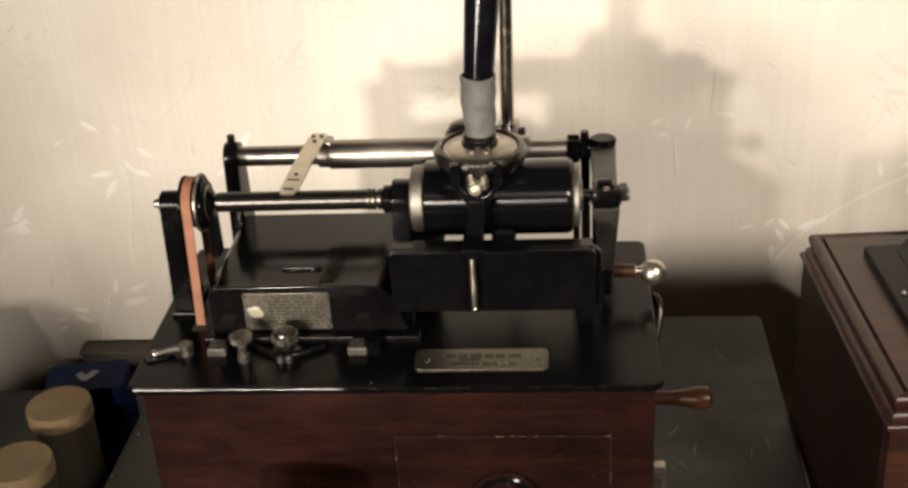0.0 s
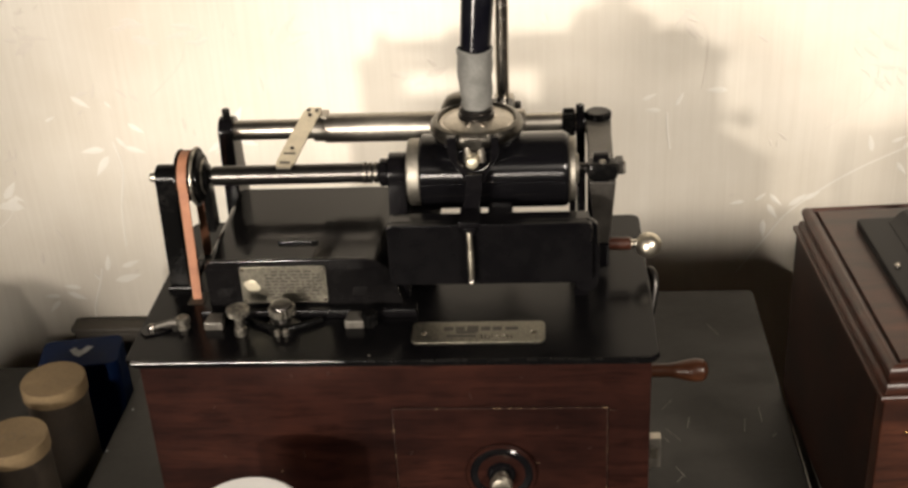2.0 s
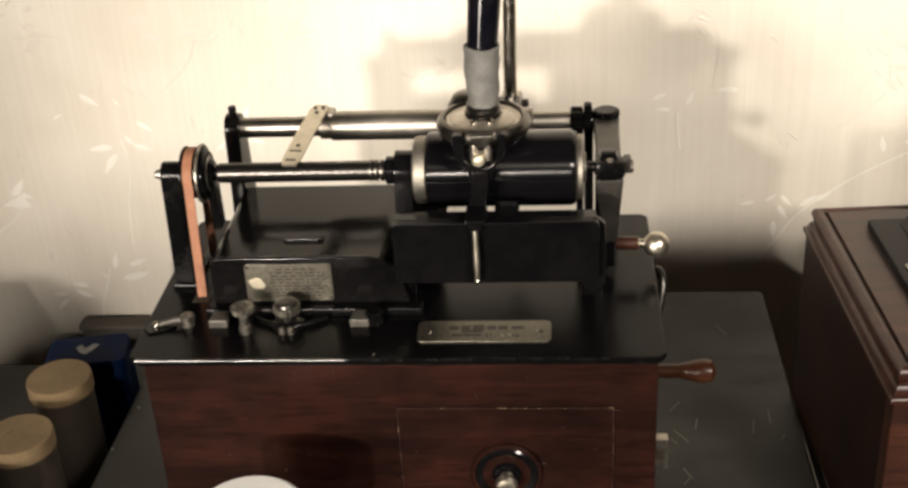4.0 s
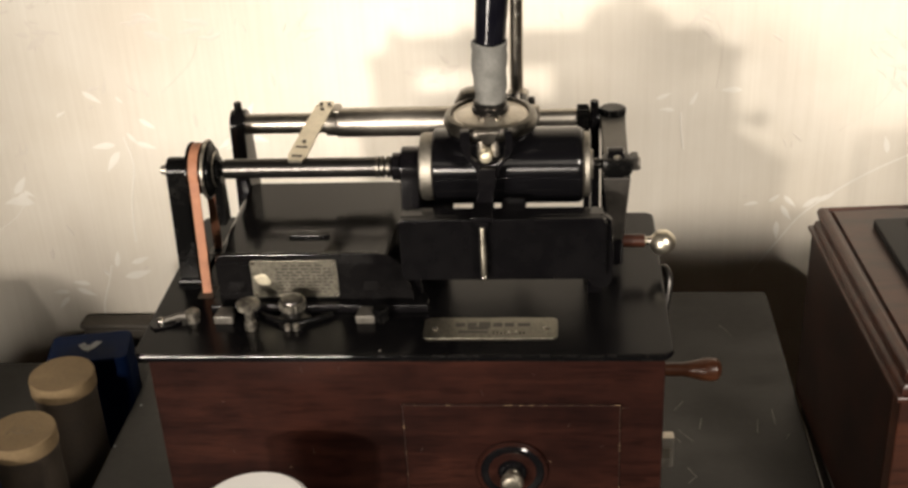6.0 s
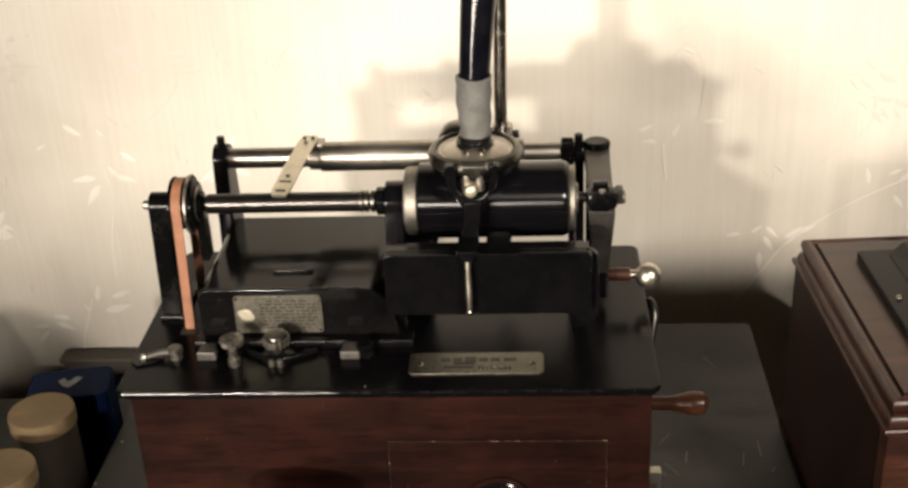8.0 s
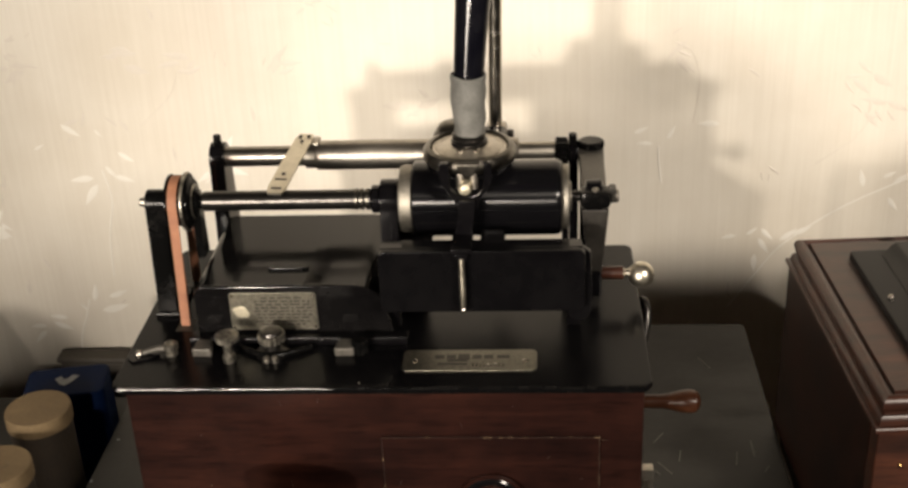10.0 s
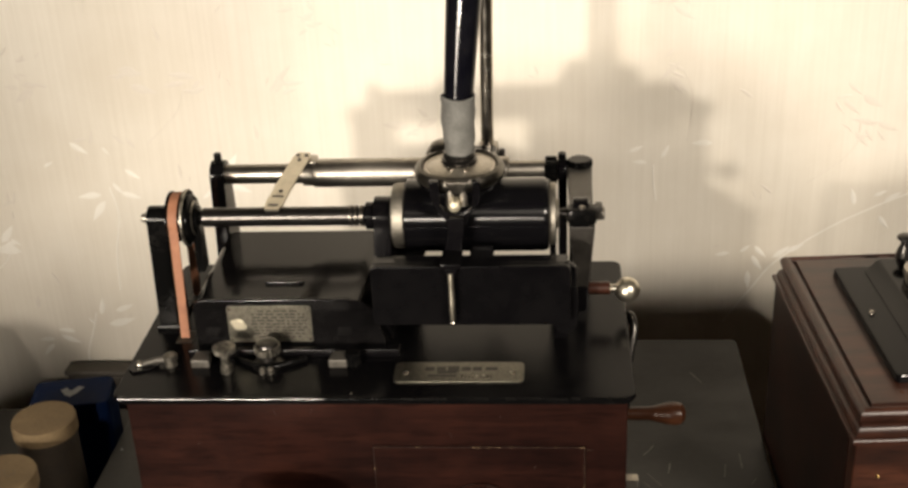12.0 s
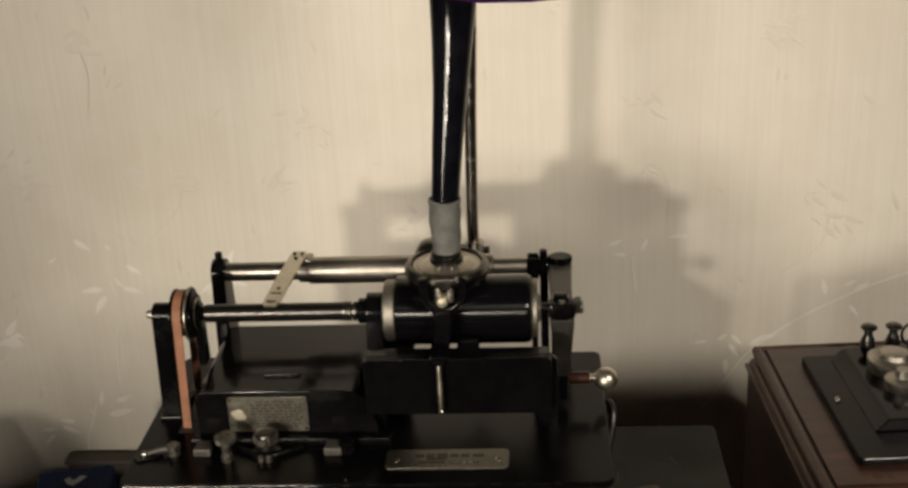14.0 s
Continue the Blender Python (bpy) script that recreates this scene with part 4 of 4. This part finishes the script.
part("neck_sleeve", sleeve(), RUBBER, horn, "soft grey rubber connecting sleeve")
HORN_LINE = [(hx, CY, 0.330), (hx + 0.0035, CY + 0.009, 0.375), (hx + 0.0072, CY + 0.019, 0.420), (hx + 0.0110, CY + 0.031, 0.480), (hx + 0.0150, CY + 0.030, 0.570), (hx + 0.0200, CY - 0.040, 0.665), (hx + 0.0260, CY - 0.180, 0.715)]
part("horn_tube", tube(HORN_LINE, [0.0095, 0.0108, 0.0126, 0.0170, 0.0260, 0.0430, 0.0700], 40, 10, closed=False), HORN, horn)


def bell():
    bm = bmesh.new()
    petals, around = 10, 80
    rings = []
    c0, c1 = Vector((hx + 0.0260, CY - 0.180, 0.715)), Vector((0.1150, -0.2750, 0.7520))
    for k in range(13):
        t = k / 12
        c = c0.lerp(c1, t)
        r = 0.070 + 0.130 * t ** 1.6
        d = Vector((0.12, -0.95, 0.28)).normalized()
        s = d.cross(Vector((0, 0, 1))).normalized()
        u = s.cross(d)
        row = []
        for j in range(around):
            a = 2 * math.pi * j / around
            lobe = 1 - 0.045 * t * abs(math.cos(a * petals / 2)) ** 6
            row.append(bm.verts.new(c + (s * math.cos(a) + u * math.sin(a)) * r * lobe))
        rings.append(row)
    for lo, hi in zip(rings, rings[1:]):
        for j in range(around):
            bm.faces.new((lo[j], lo[(j + 1) % around], hi[(j + 1) % around], hi[j]))
    return bm


part("bell", bell(), HORN_BELL, horn, "flared purple bell with scalloped rim")

crane = thing("horn_crane", "slim nickel rod that carries the horn, clamped behind the works", "horn crane")
part("pole", tube([(0.0715, 0.190, 0.2450), (0.0720, 0.190, 0.300), (0.0740, 0.190, 0.380), (0.0775, 0.190, 0.470), (0.0850, 0.190, 0.700), (0.0850, 0.120, 0.790), (0.0850, -0.020, 0.820)], [0.0048] * 7), NICKEL, crane)
clamp = part("clamp", box((0.0650, 0.1830, 0.2420), (0.0800, 0.1985, 0.2690), 0.003), STEEL, crane, "steel clamp block")
part("clamp_screw", knurled(0.0040, 0.0801, 0.0845, (0, 0.190, 0.260), "x", 14, 0.0004), STEEL_DARK, clamp)


# ---- cartons ----
def record_tube(place, r, height, lid_h, lid_mat, label, tilt=(0, 0), mark=False, sunk=0.0003):
    t = thing("record_tube", label, "record tube", "record tubes", place)
    t.rotation_euler = (radians(tilt[0]), radians(tilt[1]), 0)
    part("tube_body", lathe([(r * 0.94, 0.0), (r * 0.95, 0.001), (r * 0.95, height - lid_h * 0.6)], (0, 0, 0), "z", 48), CARD, t)
    lid = part("lid", lathe([(r, height - lid_h), (r, height - 0.0022), (r * 0.985, height - 0.0006), (r * 0.955, height), (r * 0.92, height - 0.4 * sunk), (r * 0.90, height - sunk), (0.001, height - 0.8 * sunk)], (0, 0, 0), "z", 48), lid_mat, t, "round card lid")
    if mark:
        for pts in ([(-0.010, -0.006), (-0.007, 0.006)], [(-0.002, 0.005), (-0.006, -0.001), (0.000, -0.004), (0.002, 0.001), (-0.002, 0.005)], [(0.006, 0.006), (0.010, 0.001), (0.005, -0.005)]):
            part("pencil_mark", tube([(x, y, height - 0.0002) for x, y in pts], [0.0003] * len(pts), 6, 4), PENCIL, lid)
    return t


record_tube((-0.3180, 0.1970, -0.105), 0.0272, 0.125, 0.0135, CORK, "brown card record tube with a buff lid, behind another tube", mark=False)
record_tube((-0.3230, 0.1180, -0.105), 0.0272, 0.125, 0.0135, CORK, "brown card record tube with a pencilled buff lid", mark=True)
record_tube((-0.3400, 0.0450, -0.105), 0.0275, 0.122, 0.016, CARD_BLUE, "brown card record tube with a dark blue lid")
record_tube((-0.0800, -0.0890, -0.020), 0.0350, 0.1405, 0.030, CARD_WHITE, "record tube with a white lid before the phonograph", sunk=-0.0016)

blue = thing("blue_carton", "dark blue card box with a small pale emblem", "carton", place=(-0.3135, 0.2515, -0.105))
blue.rotation_euler = (0, 0, radians(10))
part("carton_body", prism(rounded(-0.035, -0.0235, 0.035, 0.0235, 0.007), "z", 0, 0.116, 0.002), CARD_BLUE, blue)
part("emblem", prism([(-0.0100, 0.0040), (-0.0050, 0.0075), (-0.0020, 0.0020), (0.0010, 0.0030), (0.0050, 0.0085), (0.0105, 0.0060), (0.0055, -0.0025), (0.0, -0.0080), (-0.0050, -0.0050)], "z", 0.1160, 0.1163), CARD_MARK, blue, "pale plain emblem shape")

# Unseen box added beside the tubes to throw a shadow on the wall.
dark = thing("shadow_crate", "dark brown crate out of view, added to shade the wall", "crate", place=(-0.575, 0.27, -0.105))
part("crate_body", box((-0.12, -0.10, 0), (0.075, 0.10, 0.062), 0.003), WALNUT, dark)
part("crate_lid", box((-0.124, -0.104, 0.0625), (0.079, 0.104, 0.072), 0.003), WALNUT, dark)


# ---- second cabinet ----
cab = thing("wooden_cabinet", "dark walnut phonograph cabinet with moulded top and black bedplate", "cabinet")
CAB_TURN, CAB_PIVOT = radians(3.4), Vector((0.313, 0.120, 0))
X0, X1, Y0, Y1, TOP = 0.3040, 0.645, 0.0045, 0.2345, 0.1530
cab.location = CAB_PIVOT - Matrix.Rotation(CAB_TURN, 3, "Z") @ CAB_PIVOT
cab.rotation_euler = (0, 0, CAB_TURN)
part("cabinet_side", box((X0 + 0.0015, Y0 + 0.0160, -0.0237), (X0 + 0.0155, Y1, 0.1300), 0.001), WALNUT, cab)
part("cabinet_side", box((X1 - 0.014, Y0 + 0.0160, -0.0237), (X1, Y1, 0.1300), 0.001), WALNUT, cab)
fr = part("cabinet_front", box((X0 + 0.0015, Y0 + 0.0015, -0.0237), (X1, Y0 + 0.0155, 0.1300), 0.0015), WALNUT_FRONT, cab, "reddish walnut front with the light on it painted in")
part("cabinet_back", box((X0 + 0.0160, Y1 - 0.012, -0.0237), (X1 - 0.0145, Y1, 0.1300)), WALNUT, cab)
part("nail_head", ball((X0 + 0.018, Y0 + 0.0015, 0.104), 0.0014, 10), BRASS, fr)


def moulding():
    """A stepped moulding round the cabinet's top: a ledge, a hollow, a fillet and a round bead, with a groove inside it."""
    steps = [(0.0, 0.1301), (0.0010, 0.1306), (0.0012, 0.1330), (0.0006, 0.1340), (-0.0018, 0.1345)]
    steps += [(-0.0018 - 0.0030 * (1 - math.cos(radians(a))), 0.1345 + 0.0062 * math.sin(radians(a))) for a in (20, 45, 70, 90)]
    steps += [(-0.0052, 0.1418), (-0.0052, 0.1428), (-0.0040, 0.1432)]
    steps += [(-0.0082 + 0.0050 * math.cos(radians(a)), 0.1474 + 0.0058 * math.sin(radians(a))) for a in range(-45, 91, 15)]
    steps += [(-0.0098, 0.1524), (-0.0106, 0.1500), (-0.0122, 0.1500), (-0.0128, TOP - 0.0004), (-0.0136, TOP)]
    bm = bmesh.new()
    rings = []
    for out, z in steps:
        rings.append([bm.verts.new((x, y, z)) for x, y in ((X0 - out, Y0 - out), (X1 + out, Y0 - out), (X1 + out, Y1 + out), (X0 - out, Y1 + out))])
    for lo, hi in zip(rings, rings[1:]):
        for k in range(4):
            bm.faces.new((lo[k], lo[(k + 1) % 4], hi[(k + 1) % 4], hi[k]))
    bm.faces.new(rings[0][::-1])
    bm.faces.new(rings[-1])
    return bm


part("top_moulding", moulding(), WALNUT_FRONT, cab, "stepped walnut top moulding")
bed = part("cabinet_bedplate", prism(rounded(0.3390, 0.0400, X1 - 0.03, 0.1960, 0.003), "z", TOP - 0.001, TOP + 0.0060, 0.0012), ENAMEL_PLATE, cab, "black metal bedplate")
for wx, wy, wr in ((0.3480, 0.0280, 0.0042), (0.3560, 0.0262, 0.0026), (0.3400, 0.0300, 0.0020)):
    part("wear_patch", lathe([(wr, 0), (wr * 0.8, 0.0003)], (wx, wy, TOP), "z", 14), HANDLE_WOOD, cab, "patch of worn bare wood")
part("bed_edge", rod((0.3420, 0.0402, TOP + 0.0052), (X1 - 0.034, 0.0402, TOP + 0.0052), 0.0010, 10), EDGE, bed, "bright front edge with wear and a built-in highlight")
part("bed_step", prism([(0.3600, TOP + 0.0061), (0.3680, TOP + 0.0150), (0.3710, TOP + 0.0165), (X1 - 0.05, TOP + 0.0165), (X1 - 0.05, TOP + 0.0061)], "y", 0.0740, 0.1880, 0.0012), ENAMEL_HOUSE, bed, "raised black casting")
part("bed_screw", ball((0.3470, 0.1225, TOP + 0.0064), 0.0023, 12), NICKEL, bed)
for k in range(2):
    part("terminal", lathe([(0.0062, -0.008), (0.0060, 0.004), (0.0046, 0.009), (0.0034, 0.0112), (0.0032, 0.0148), (0.0054, 0.0160), (0.0066, 0.0172), (0.0064, 0.0186), (0.0046, 0.0198), (0.0016, 0.0202)], (0.3900 + 0.0200 * k, 0.1910, TOP + 0.0142), "z", 24), STEEL_DARK, bed, "dark metal terminal post")
part("governor_cup", lathe([(0.0180, 0), (0.0195, 0.006), (0.0195, 0.010), (0.0160, 0.0125), (0.0120, 0.0115), (0.0105, 0.0150), (0.0040, 0.0165)], (0.3960, 0.1480, TOP + 0.0166), "z", 36), STEEL, bed, "dull steel cup")
part("governor_disc", lathe([(0.0120, 0), (0.0130, 0.004), (0.0130, 0.008), (0.0060, 0.010), (0.0050, 0.016)], (0.3930, 0.1180, TOP + 0.0166), "z", 32), STEEL, bed)
part("cross_bar", box((0.3960, 0.0800, TOP + 0.0166), (0.5000, 0.1030, TOP + 0.0220), 0.002), ENAMEL_WORN, bed)
part("wire_loop", tube([(0.4230 + 0.0085 * math.cos(a), 0.1850, TOP + 0.0275 + 0.0095 * math.sin(a)) for a in (k * math.pi / 6 for k in range(13))], [0.0012] * 13, 10, 4), STEEL_DARK, bed, "thin wire loop")
part("loop_stem", rod((0.4230, 0.1850, TOP + 0.0166), (0.4230, 0.1850, TOP + 0.0190), 0.0018, 12), STEEL_DARK, bed)
